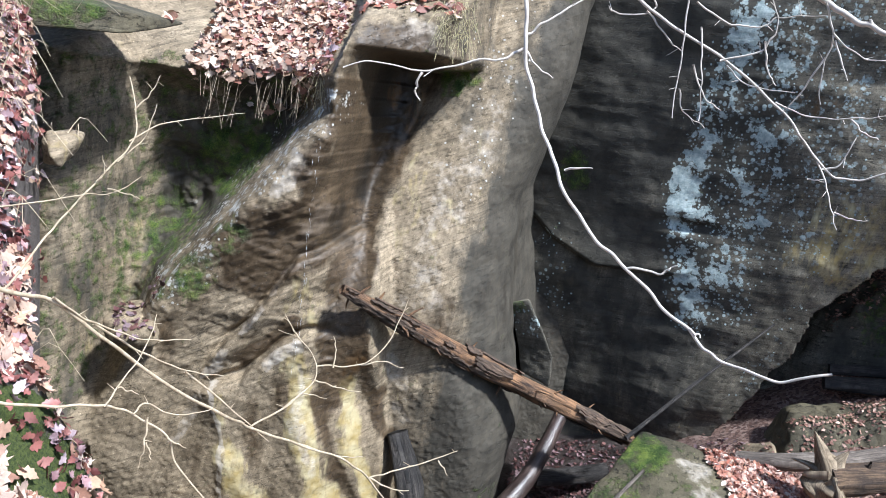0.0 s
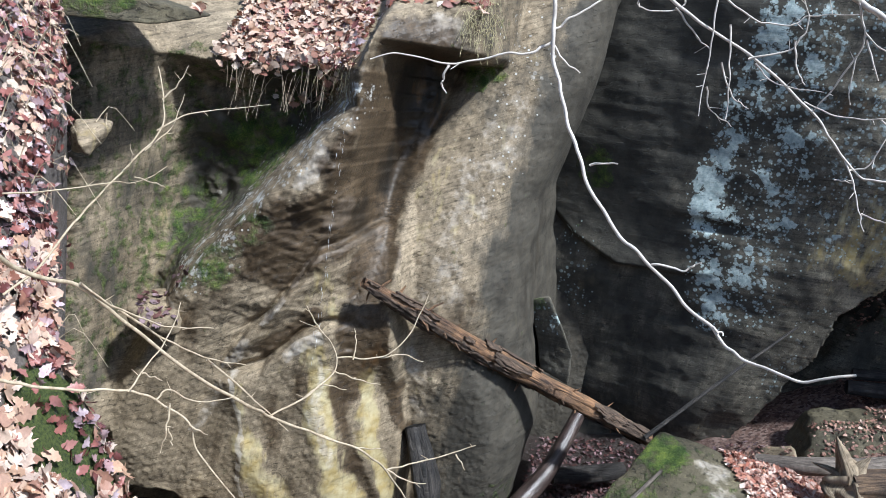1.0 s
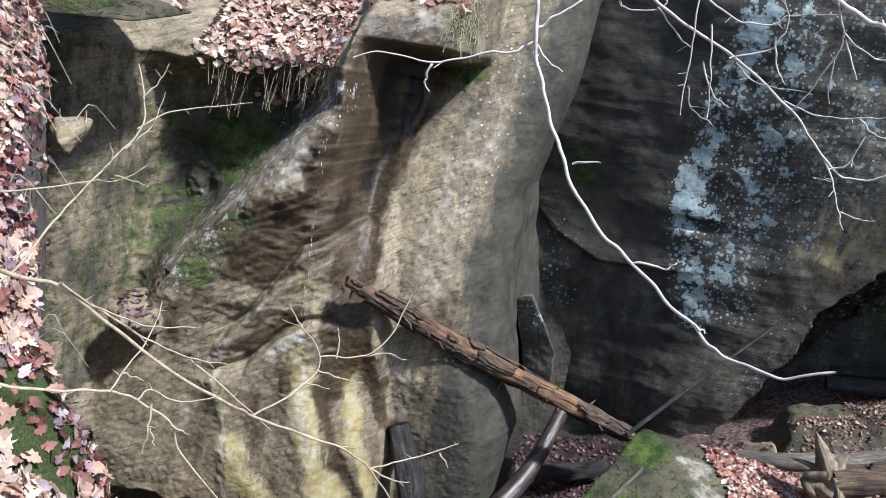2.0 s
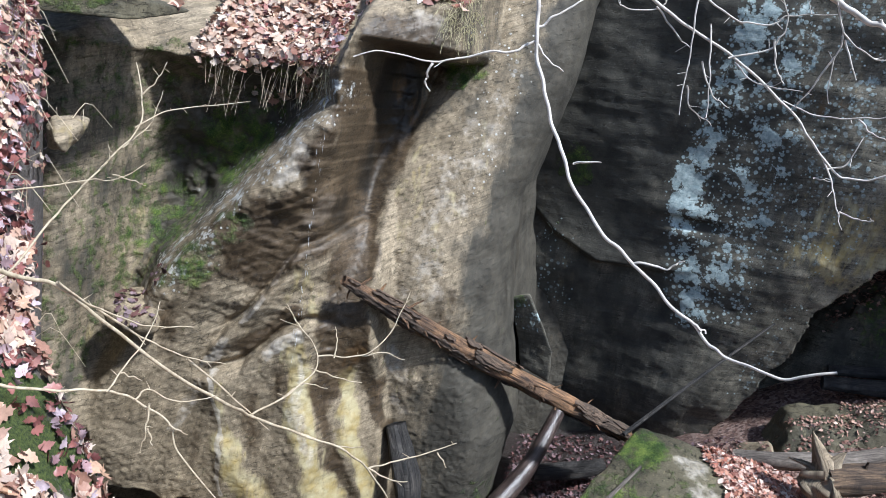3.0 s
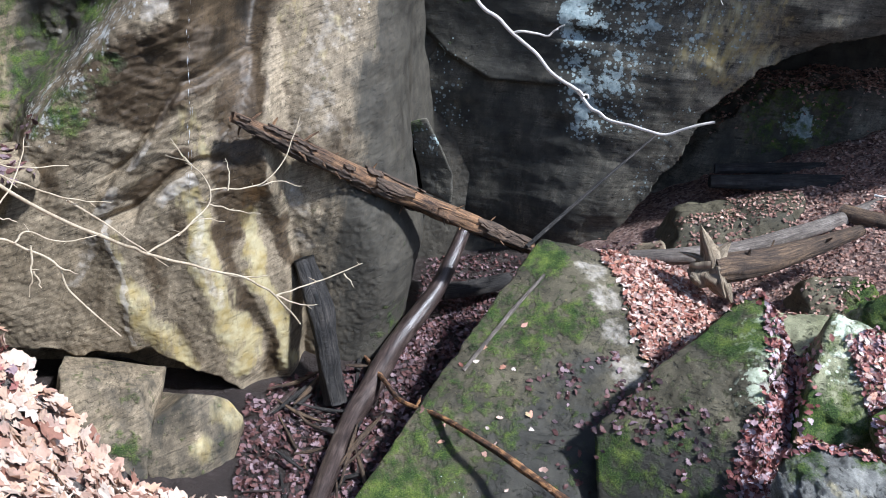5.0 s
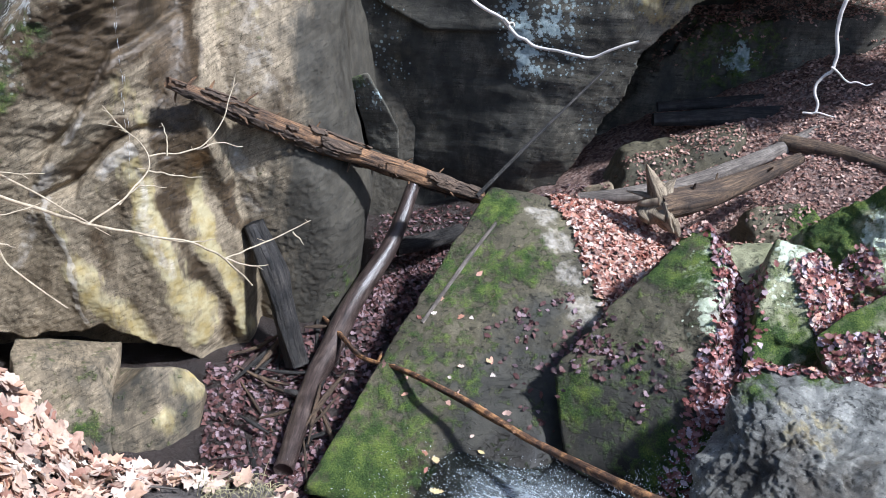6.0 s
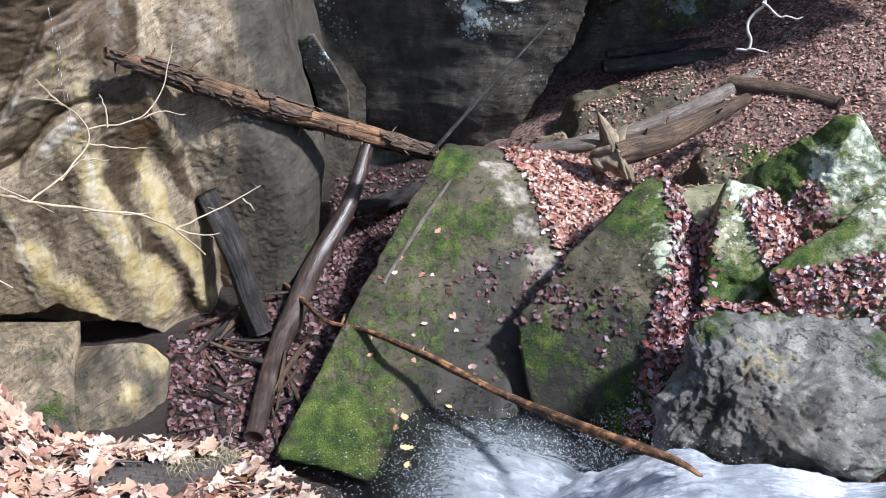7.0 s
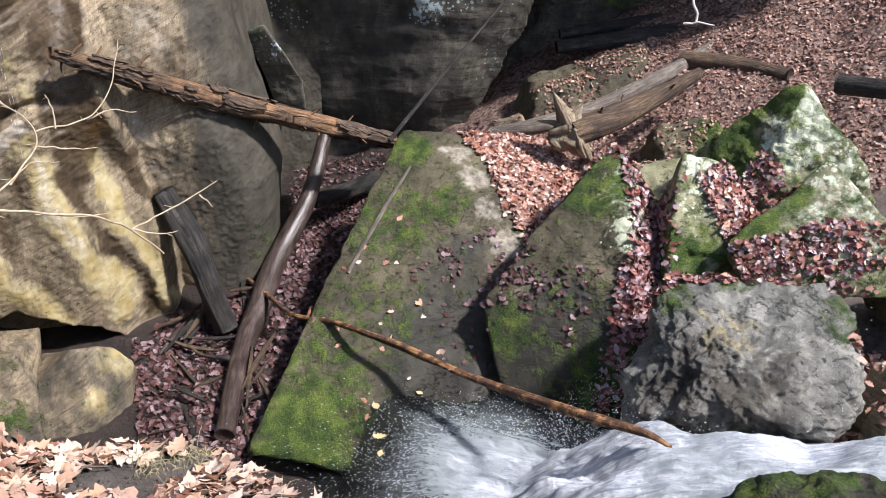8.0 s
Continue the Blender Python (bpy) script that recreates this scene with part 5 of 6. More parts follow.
twiggy("hanging_branch", [
    ([(0.14, 1.83, 6.2), (0.16, 1.81, 6.13), (0.17, 1.8, 6.05), (0.2, 1.78, 5.96), (0.24, 1.75, 5.87), (0.28, 1.71, 5.79), (0.35, 1.67, 5.7), (0.43, 1.62, 5.64), (0.51, 1.56, 5.58), (0.57, 1.5, 5.54), (0.61, 1.46, 5.52), (0.68, 1.4, 5.52), (0.76, 1.36, 5.56)], 0.0048, 0.0024),
    ([(0.17, 1.82, 6.05), (0.13, 1.81, 6.02), (0.07, 1.81, 6.01), (-0.04, 1.81, 5.97), (-0.12, 1.8, 5.98), (-0.21, 1.79, 5.96)], 0.003, 0.0014),
    ([(-0.04, 1.8, 5.97), (-0.05, 1.8, 5.93), (-0.04, 1.79, 5.91)], 0.003, 0.0014),
    ([(0.17, 1.82, 6.05), (0.2, 1.82, 6.02), (0.24, 1.83, 6)], 0.003, 0.0014),
    ([(0.17, 1.82, 6.08), (0.22, 1.83, 6.12), (0.27, 1.84, 6.16), (0.34, 1.85, 6.2)], 0.003, 0.0014),
    ([(0.29, 1.74, 5.81), (0.34, 1.7, 5.83)], 0.003, 0.0014),
    ([(0.43, 1.62, 5.64), (0.49, 1.59, 5.65), (0.52, 1.58, 5.67)], 0.003, 0.0014),
    ([(0.55, 1.52, 5.56), (0.57, 1.51, 5.55)], 0.003, 0.0014),
], TWIG_PALE, "pale bare crooked branch hanging over the gully", seed=60, buds=0.5)
twiggy("tree_branch", [
    ([(0.59, 3.02, 6.35), (0.75, 2.99, 6.25), (0.88, 2.96, 6.19), (1.04, 2.91, 6.1), (1.19, 2.85, 5.99), (1.28, 2.81, 5.89), (1.36, 2.77, 5.81), (1.44, 2.73, 5.81), (1.53, 2.68, 5.86)], 0.0065, 0.003),
    ([(1.31, 2.8, 5.86), (1.35, 2.75, 5.77), (1.37, 2.72, 5.69), (1.39, 2.68, 5.63)], 0.0034, 0.0015),
    ([(1.07, 2.66, 6.4), (1.15, 2.63, 6.34), (1.23, 2.6, 6.3), (1.34, 2.55, 6.26)], 0.01, 0.008),
    ([(1.15, 2.63, 6.34), (1.2, 2.64, 6.24), (1.2, 2.66, 6.16), (1.22, 2.67, 6.03)], 0.0034, 0.0015),
    ([(1.21, 2.68, 6.18), (1.17, 2.73, 6.05), (1.15, 2.76, 5.99)], 0.0034, 0.0015),
    ([(1.2, 2.62, 6.23), (1.26, 2.6, 6.12)], 0.0034, 0.0015),
    ([(0.71, 2.99, 6.33), (0.71, 3, 6.27), (0.59, 3.03, 6.25), (0.56, 3.03, 6.27)], 0.0034, 0.0015),
    ([(0.82, 2.96, 6.33), (0.83, 2.96, 6.18), (0.83, 2.95, 6.02), (0.83, 2.93, 5.92)], 0.0034, 0.0015),
    ([(0.88, 2.96, 6.24), (0.9, 2.93, 6.11), (0.92, 2.9, 5.92)], 0.0034, 0.0015),
    ([(0.88, 2.96, 6.11), (0.94, 2.95, 6), (1, 2.93, 5.97)], 0.0034, 0.0015),
    ([(0.85, 2.97, 6.02), (0.88, 2.96, 5.94), (0.96, 2.94, 5.9)], 0.0034, 0.0015),
    ([(0.93, 2.84, 6.13), (1.05, 2.79, 6.18), (1.07, 2.78, 6.27), (1.04, 2.78, 6.35)], 0.0034, 0.0015),
    ([(0.82, 2.86, 6.31), (0.92, 2.84, 6.26), (1.02, 2.8, 6.25), (1.08, 2.78, 6.29), (1.2, 2.72, 6.31)], 0.0034, 0.0015),
    ([(1.05, 2.79, 6.21), (1.08, 2.79, 6.12), (1.11, 2.78, 6.07)], 0.0034, 0.0015),
    ([(1.14, 2.82, 6.02), (1.24, 2.76, 5.99), (1.34, 2.69, 6), (1.45, 2.62, 6.03)], 0.0034, 0.0015),
    ([(0.97, 2.88, 6.12), (1.04, 2.83, 6.06), (1.17, 2.75, 6.06)], 0.0034, 0.0015),
    ([(1.34, 2.68, 6), (1.38, 2.65, 5.96), (1.42, 2.63, 5.95)], 0.0034, 0.0015),
    ([(1.33, 2.78, 5.82), (1.38, 2.76, 5.85), (1.41, 2.75, 5.95)], 0.0034, 0.0015),
    ([(1.3, 2.8, 5.78), (1.35, 2.77, 5.78)], 0.0034, 0.0015),
    ([(1.37, 2.7, 5.69), (1.41, 2.65, 5.68), (1.44, 2.6, 5.69)], 0.0034, 0.0015),
    ([(1.19, 2.62, 6.25), (1.27, 2.59, 6.19), (1.36, 2.54, 6.19)], 0.0034, 0.0015),
    ([(0.69, 3, 6.27), (0.78, 2.99, 6.19), (0.83, 2.98, 6.15)], 0.0034, 0.0015),
], TWIG_PALE, "pale bare tree limb with many fine twigs before the dark wall", seed=67, buds=1.2)
twiggy("bare_shrub", [
    ([(-1.43, 2.51, 5.16), (-1.4, 2.67, 5.04), (-1.3, 2.87, 4.95), (-1.15, 3.04, 4.75), (-0.95, 3.19, 4.53), (-0.74, 3.35, 4.35), (-0.66, 3.49, 4.24), (-0.46, 3.64, 4.11), (-0.24, 3.77, 3.99), (-0.09, 3.88, 3.84), (0.05, 3.95, 3.64)], 0.009, 0.0045),
    ([(-0.7, 3.7, 4.13), (-0.57, 3.85, 4.18), (-0.45, 4.02, 4.27), (-0.46, 4.15, 4.33), (-0.57, 4.28, 4.4), (-0.71, 4.37, 4.41)], 0.0055, 0.0022),
    ([(-0.58, 4.37, 4.36), (-0.64, 4.39, 4.43), (-0.69, 4.4, 4.5)], 0.0055, 0.0022),
    ([(-0.47, 4.33, 4.24), (-0.23, 4.39, 4.26), (-0.09, 4.48, 4.39), (-0.01, 4.6, 4.62)], 0.0055, 0.0022),
    ([(-0.48, 4.3, 4.17), (-0.34, 4.35, 4.12), (-0.21, 4.4, 4.09)], 0.0055, 0.0022),
    ([(-0.6, 4.03, 4.09), (-0.5, 4.13, 4.15), (-0.38, 4.18, 4.12)], 0.0055, 0.0022),
    ([(-0.23, 4.41, 4.25), (-0.11, 4.45, 4.27), (0.02, 4.47, 4.24)], 0.0055, 0.0022),
    ([(-0.38, 4.34, 4.24), (-0.38, 4.38, 4.34), (-0.4, 4.4, 4.4)], 0.0055, 0.0022),
    ([(-1.29, 2.86, 4.97), (-1.2, 3, 4.84), (-1.06, 3.17, 4.73), (-0.91, 3.34, 4.69)], 0.0055, 0.0022),
    ([(-1.22, 3.06, 4.81), (-1.06, 3.2, 4.65), (-0.93, 3.35, 4.54), (-0.79, 3.5, 4.47)], 0.0055, 0.0022),
    ([(-0.94, 3.38, 4.52), (-0.78, 3.5, 4.34), (-0.58, 3.6, 4.12)], 0.0055, 0.0022),
    ([(-0.5, 3.88, 3.99), (-0.26, 3.93, 3.92), (-0.14, 3.98, 3.91)], 0.0055, 0.0022),
    ([(-0.09, 3.98, 3.79), (0.05, 4.05, 3.82), (0.23, 4.12, 3.86), (0.38, 4.19, 3.91)], 0.0055, 0.0022),
    ([(0.27, 4.08, 3.89), (0.33, 4.04, 3.83)], 0.0055, 0.0022),
    ([(-0.09, 3.98, 3.79), (0.04, 3.98, 3.74), (0.13, 4, 3.73)], 0.0055, 0.0022),
], TWIG_TAN, "tan bare shrub branch reaching over the gully", seed=74, buds=0.6)
twiggy("bare_shrub", [
    ([(-1.39, 2.47, 4.73), (-1.32, 2.54, 4.69), (-1.18, 2.64, 4.65), (-1.04, 2.74, 4.63), (-0.95, 2.79, 4.58), (-0.83, 2.83, 4.49), (-0.78, 2.83, 4.36), (-0.62, 2.82, 4.2)], 0.006, 0.0025),
    ([(-1.03, 2.71, 4.64), (-0.99, 2.81, 4.73), (-0.95, 2.9, 4.83), (-0.95, 2.97, 4.92)], 0.004, 0.0016),
    ([(-0.95, 2.78, 4.59), (-0.92, 2.84, 4.61), (-0.85, 2.88, 4.56), (-0.76, 2.94, 4.55), (-0.7, 3, 4.55)], 0.004, 0.0016),
    ([(-0.9, 2.79, 4.58), (-0.9, 2.76, 4.48), (-0.91, 2.75, 4.4)], 0.004, 0.0016),
    ([(-0.9, 2.79, 4.48), (-0.87, 2.77, 4.42)], 0.004, 0.0016),
    ([(-0.83, 2.82, 4.49), (-0.76, 2.82, 4.46)], 0.004, 0.0016),
    ([(-1, 2.75, 4.7), (-0.93, 2.77, 4.68)], 0.004, 0.0016),
], TWIG_TAN, "pale thin bare shrub branch beside the bank", seed=81, buds=0.7)
twiggy("bare_sapling", [
    ([(-1.78, 3.23, 4.73), (-1.7, 3.38, 4.83), (-1.65, 3.52, 4.98), (-1.59, 3.64, 5.1), (-1.48, 3.79, 5.29), (-1.41, 3.9, 5.43), (-1.43, 3.97, 5.57), (-1.49, 4.03, 5.72)], 0.006, 0.003),
    ([(-1.85, 3.33, 5.14), (-1.7, 3.5, 5.15), (-1.55, 3.66, 5.18), (-1.44, 3.78, 5.19), (-1.36, 3.91, 5.26)], 0.004, 0.0016),
    ([(-1.43, 3.91, 5.42), (-1.31, 4.03, 5.51), (-1.13, 4.16, 5.56), (-0.98, 4.27, 5.6)], 0.004, 0.0016),
    ([(-1.46, 3.75, 5.21), (-1.36, 3.78, 5.19), (-1.32, 3.8, 5.17)], 0.004, 0.0016),
    ([(-1.51, 3.74, 5.24), (-1.48, 3.76, 5.28), (-1.5, 3.77, 5.36)], 0.004, 0.0016),
    ([(-1.42, 3.93, 5.57), (-1.36, 3.96, 5.66), (-1.32, 3.98, 5.75)], 0.004, 0.0016),
    ([(-1.47, 3.88, 5.32), (-1.38, 3.99, 5.45), (-1.36, 4.06, 5.6)], 0.004, 0.0016),
], TWIG_TAN, "thin arching bare sapling on the leafy bank", seed=88, buds=1)
twiggy("hanging_twig", [
    ([(1.68, 2.01, 5.60), (1.67, 2.0, 5.47), (1.68, 1.98, 5.38), (1.65, 1.99, 5.32), (1.65, 1.96, 5.24)], 0.006, 0.004),
    ([(1.67, 1.98, 5.37), (1.71, 1.94, 5.34), (1.76, 1.90, 5.34)], 0.004, 0.002),
    ([(1.62, 1.98, 5.235), (1.65, 1.96, 5.24), (1.69, 1.93, 5.24)], 0.004, 0.002),
], TWIG_PALE, "white forked twig tip hanging over the stream", seed=99, buds=0.3)

# ---- fallen leaves ----
LEAF_LOBES = np.array([(0.0, -0.62), (0.05, -0.42), (0.20, -0.40), (0.13, -0.22), (0.36, -0.18), (0.20, 0.0), (0.42, 0.14), (0.18, 0.24), (0.22, 0.40), (0.0, 0.55)])


def leaf_shape(rng):
    """One leaf about a metre long, lobed or plain and more or less curled, to be scaled."""
    plain = np.column_stack([0.33 * np.sin(np.pi * np.clip((LEAF_LOBES[:, 1] + 0.5) / 1.05, 0, 1)) ** 0.8, LEAF_LOBES[:, 1]])
    mixed = rng.uniform(0.45, 1.1)
    half = (LEAF_LOBES * mixed + plain * (1 - mixed)) * (1 + 0.15 * (rng.random(LEAF_LOBES.shape) - 0.5))
    rib = np.array([(0.03 * rng.standard_normal(), y) for y in (-0.62, -0.3, 0.0, 0.3, 0.55)])
    right = half[1:-1]
    flat = np.vstack([rib, right, right * (-1, 1)])
    fold, curl, roll = rng.uniform(-0.15, 0.55), rng.uniform(-0.6, 0.7), rng.uniform(-0.5, 0.5)
    z = fold * np.abs(flat[:, 0]) + curl * flat[:, 1] ** 2 + roll * flat[:, 0] * flat[:, 1] + 0.035 * rng.standard_normal(len(flat)) * (np.abs(flat[:, 0]) > 0.1)
    n = len(right)
    tris = []
    for o, flip in ((5, False), (5 + n, True)):
        seq = [(0, o, 1), (o, o + 1, 1), (o + 1, o + 2, 1), (1, o + 2, 2), (o + 2, o + 3, 2), (o + 3, o + 4, 2), (2, o + 4, 3), (o + 4, o + 5, 3), (o + 5, o + 6, 3), (3, o + 6, 4), (o + 6, o + 7, 4)]
        tris += [t[::-1] if flip else t for t in seq]
    return np.column_stack([flat, z]), np.array(tris)


LRNG = np.random.default_rng(11)
LEAVES = [leaf_shape(LRNG) for _ in range(14)]


TREES = []
for ob in SOLIDS:
    co = np.array([v.co[:] for v in ob.data.vertices]) + np.array(ob.location)
    TREES.append((ob, BVHTree.FromPolygons(co.tolist(), [p.vertices[:] for p in ob.data.polygons]), co.min(0), co.max(0)))


def drop_on(origin, way, far=40.0):
    """The first surface on the way: place, normal, distance and object."""
    best = None
    plan = (0, 1) if way[2] < 0 else (0, 2)
    for ob, tree, low, high in TREES:
        if any(not low[n] <= origin[n] <= high[n] for n in plan):
            continue
        place, normal, _, d = tree.ray_cast(Vector(origin), Vector(way), far)
        if place is not None and (best is None or d < best[2]):
            best = (place, normal if normal.dot(Vector(way)) < 0 else -normal, d, ob)
    return best


def leaf_spots(count, area, size, steep=0.25, way=(0, 0, -1), heap=0.03, keep=None, seed=1, low=-9.0, high=99.0, above=11.0, tilt=0.28, on=""):
    """Places for leaves: dropped on whatever lies below an area x0, x1, y0, y1 (or, level, before x0, x1, z0, z1)."""
    rng = np.random.default_rng(seed)
    found = []
    for _ in range(count):
        a, b = rng.uniform(area[0], area[1]), rng.uniform(area[2], area[3])
        if keep is not None and not keep(a, b, rng):
            continue
        hit = drop_on((a, b, above) if way[2] < 0 else (a, 3.0, b), way)
        if hit is None or hit[1].z < steep or hit[0].z < low or hit[0].z > high or on not in hit[3].name:
            continue
        n = np.array(hit[1]) + tilt * rng.standard_normal(3)
        n /= np.linalg.norm(n)
        spin = rng.uniform(0, 2 * np.pi)
        u = np.cross(n, [math.cos(spin), math.sin(spin), 0.2])
        u /= np.linalg.norm(u)
        v = np.cross(n, u)
        s = rng.uniform(*size)
        at = np.array(hit[0]) + np.array(hit[1]) * (rng.uniform(0, heap) ** 1.0 * 0.8 + 0.04 * s)
        found.append((at, np.stack([u, v, n], 1) * s, int(rng.integers(len(LEAVES)))))
    return found


def leaf_heap(name, found, material, label):
    vs, fs, k = [], [], 0
    for at, m, which in found:
        v, t = LEAVES[which]
        vs.append(v @ m.T + at)
        fs.append(t + k)
        k += len(v)
    ob = new(name, mesh_of(name, np.vstack(vs), np.vstack(fs), material, True))
    return tagged(ob, label, "leaves", kind="stuff")


def wave(a, b):
    """A cheap uneven field between about -0.5 and 0.5."""
    return 0.25 * (math.sin(2.1 * a + 1.3 * math.sin(1.7 * b)) + math.sin(2.7 * b + 1.1 * math.sin(2.3 * a + 1)))


def patches(scale, cut, seed):
    return lambda a, b, rng: wave(a * scale + seed, b * scale) > cut


near = leaf_spots(7500, (-2.0, 0.75, 1.2, 4.0), (0.07, 0.14), 0.2, keep=lambda a, b, r: b < bank_edge(a) + 0.1 and math.hypot((a + 0.17) / 1.2, (b - 2.72) * 1.4) > 0.33 * r.uniform(0.6, 1.3) and math.hypot(a + 1.54, b - 3.26) > 0.27 * r.uniform(0.6, 1.3) and wave(a * 3.0 + 4, b * 3.0) > -0.34 - 0.35 * (a < -0.5) + 0.22 * r.standard_normal(), heap=0.05, seed=2)
near.sort(key=lambda f: -f[0][1] - 0.001 * f[0][0])
litter = thing("leaf_litter", mesh_of("litter", *(lambda f: (np.vstack([LEAVES[w][0] @ m.T + a for a, m, w in f]), np.vstack([LEAVES[w][1] + i * len(LEAVES[0][0]) for i, (a, m, w) in enumerate(f)])))(near[300:]), LEAF_DRY, True), "dry curled pale brown leaves covering the near bank", "leaves", kind="stuff")
leaf_meshes = [mesh_of("leaf", v, t, LEAF_DRY, True) for v, t in LEAVES]
for at, m, which in near[:300]:
    ob = new("leaf", leaf_meshes[which])
    ob.parent = litter
    ob.matrix_local = Matrix.Translation(Vector(at) - litter.location) @ Matrix(m.tolist()).to_4x4()
leaf_heap("slope_leaves", leaf_spots(6500, (-4.0, -1.2, 2.6, 7.2), (0.045, 0.095), 0.06, heap=0.06, seed=3, tilt=0.4, keep=lambda a, b, r: b < bank_edge(a) + 0.05 and (a < -2.3 or b < 3.6 or r.random() < 0.3) and math.hypot(a + 1.54, b - 3.26) > 0.27 * r.uniform(0.6, 1.3)), LEAF_DRY, "thick pinkish brown leaf litter on the steep leafy bank")
leaf_heap("slope_leaves", leaf_spots(7000, (-3.2, -1.1, 3.2, 7.2), (0.04, 0.08), 0.0, heap=0.05, seed=53, tilt=0.6, low=3.2, on="ground", keep=lambda a, b, r: -0.4 < b - bank_edge(a) < 0.10 and a < -1.2 - 0.3 * r.random()), LEAF_PLUM, "rusty leaves clinging to the steep side of the bank")
leaf_heap("ledge_leaves", leaf_spots(2000, (-2.45, -1.0, 6.4, 9.0), (0.06, 0.115), 0.1, heap=0.10, seed=62, low=5.45, tilt=0.5, keep=lambda a, b, r: a > -2.2), LEAF_PLUM, "purple-brown leaves among the heap on the ledge")
leaf_heap("slope_leaves", leaf_spots(7000, (-4.0, -1.2, 2.6, 7.2), (0.045, 0.09), 0.06, heap=0.07, seed=63, tilt=0.5, keep=lambda a, b, r: b < bank_edge(a) + 0.06 and math.hypot(a + 1.54, b - 3.26) > 0.27 * r.uniform(0.8, 1.3) and wave(a * 2.5, b * 2.5) > -0.2 + 0.15 * r.standard_normal()), LEAF_PLUM, "damp purple-brown leaves on the steep leafy bank")
leaf_heap("ledge_leaves", leaf_spots(3600, (-2.45, -1.0, 6.4, 9.0), (0.06, 0.115), 0.1, heap=0.09, seed=4, low=5.45, tilt=0.45, keep=lambda a, b, r: a > -2.25 + 0.35 * wave(b * 4.0, 2.0)), LEAF_DRY, "dry pinkish leaves heaped on the ledge above the cliff")
leaf_heap("ledge_leaves", leaf_spots(1700, (-2.35, -1.15, 5.25, 6.4), (0.06, 0.115), -0.6, (0, 1, 0), 0.14, tilt=0.5, keep=lambda a, b, r: b > 5.45 + 0.35 * abs(a + 1.75) + 0.15 * r.standard_normal(), seed=5), LEAF_DRY, "dry leaves spilling over the cliff edge")
leaf_heap("ledge_leaves", leaf_spots(500, (-0.9, 0.2, 8.0, 10.5), (0.08, 0.14), 0.45, seed=6, low=6.0), LEAF_RED, "brown leaves on the capstone above the chute")
leaf_heap("cliff_leaves", leaf_spots(160, (-2.75, -2.0, 4.65, 5.2), (0.07, 0.12), 0.0, (0, 1, 0), 0.05, seed=7), LEAF_WET, "damp leaves caught in a hollow of the cliff")
leaf_heap("boulder_leaves", leaf_spots(9500, (2.95, 4.6, 6.2, 8.35), (0.035, 0.085), 0.3, heap=0.05, seed=8, tilt=0.45, keep=lambda a, b, r: a > 3.36 + 0.03 * r.standard_normal() + 0.14 * wave(b * 3.0, 3.0) + 0.12 * (8.0 - b) * 0.3), LEAF_RED, "rusty red leaves drifted on the wedge boulder's top")
leaf_heap("gully_leaves", leaf_spots(7000, (3.0, 4.75, 4.5, 6.3), (0.035, 0.085), 0.12, tilt=0.4, heap=0.05, seed=9, keep=lambda a, b, r: abs(a - 4.20 - 0.30 * (b - 5.4) + 0.45 * max(0.0, 5.45 - b)) < 0.16 + 0.05 * r.standard_normal() + 0.16 * max(0.0, 5.45 - b)), LEAF_PLUM, "wet purple-brown leaves packed between the wedge boulders")
leaf_heap("gully_leaves", leaf_spots(7500, (3.7, 5.3, 3.7, 5.6), (0.035, 0.08), 0.3, tilt=0.4, heap=0.04, seed=10, keep=lambda a, b, r: abs(b - 4.55 + 0.55 * (a - 4.3)) < 0.28 or (4.6 < a < 5.3 and abs(b - 5.15) < 0.3)), LEAF_PLUM, "reddish leaves lodged behind the grey boulder")
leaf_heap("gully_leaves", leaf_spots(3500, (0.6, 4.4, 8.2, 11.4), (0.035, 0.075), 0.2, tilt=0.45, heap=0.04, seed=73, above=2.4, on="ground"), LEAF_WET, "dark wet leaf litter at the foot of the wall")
leaf_heap("gully_leaves", leaf_spots(1500, (4.6, 6.4, 2.6, 4.2), (0.05, 0.10), 0.15, tilt=0.4, heap=0.04, seed=71, high=2.4), LEAF_BROWN, "pale and dark leaves lodged in the gap by the stream")
leaf_heap("gully_leaves", leaf_spots(2600, (3.9, 5.5, 3.7, 5.6), (0.035, 0.08), 0.35, tilt=0.4, heap=0.06, seed=72, keep=lambda a, b, r: abs(b - 4.55 + 0.55 * (a - 4.3)) < 0.25 or (4.6 < a < 5.3 and abs(b - 5.15) < 0.3)), LEAF_RED, "bright rusty leaves on the drift behind the grey boulder")
leaf_heap("stray_leaves", leaf_spots(600, (2.2, 3.2, 5.5, 6.7), (0.04, 0.08), 0.25, heap=0.02, seed=12, keep=lambda a, b, r: a - 2.75 + 0.25 * (b - 6.0) > 0.25 * r.standard_normal() and wave(a * 5, b * 5) > -0.1), LEAF_WET, "wet red leaves stuck on the wedge boulder's face")
leaf_heap("stray_leaves", leaf_spots(600, (2.7, 4.0, 4.9, 6.0), (0.04, 0.08), 0.25, heap=0.02, seed=15, low=1.5, high=2.1, keep=lambda a, b, r: wave(a * 4 + 3, b * 4) + 0.35 * (a - 3.4) > -0.05 + 0.1 * r.standard_normal()), LEAF_WET, "red leaves stuck on the mossy boulder's face")
leaf_heap("stray_leaves", leaf_spots(26, (1.2, 2.6, 5.4, 7.6), (0.05, 0.09), 0.25, heap=0.004, seed=16), LEAF_RED, "single red leaves on the mossy slab")
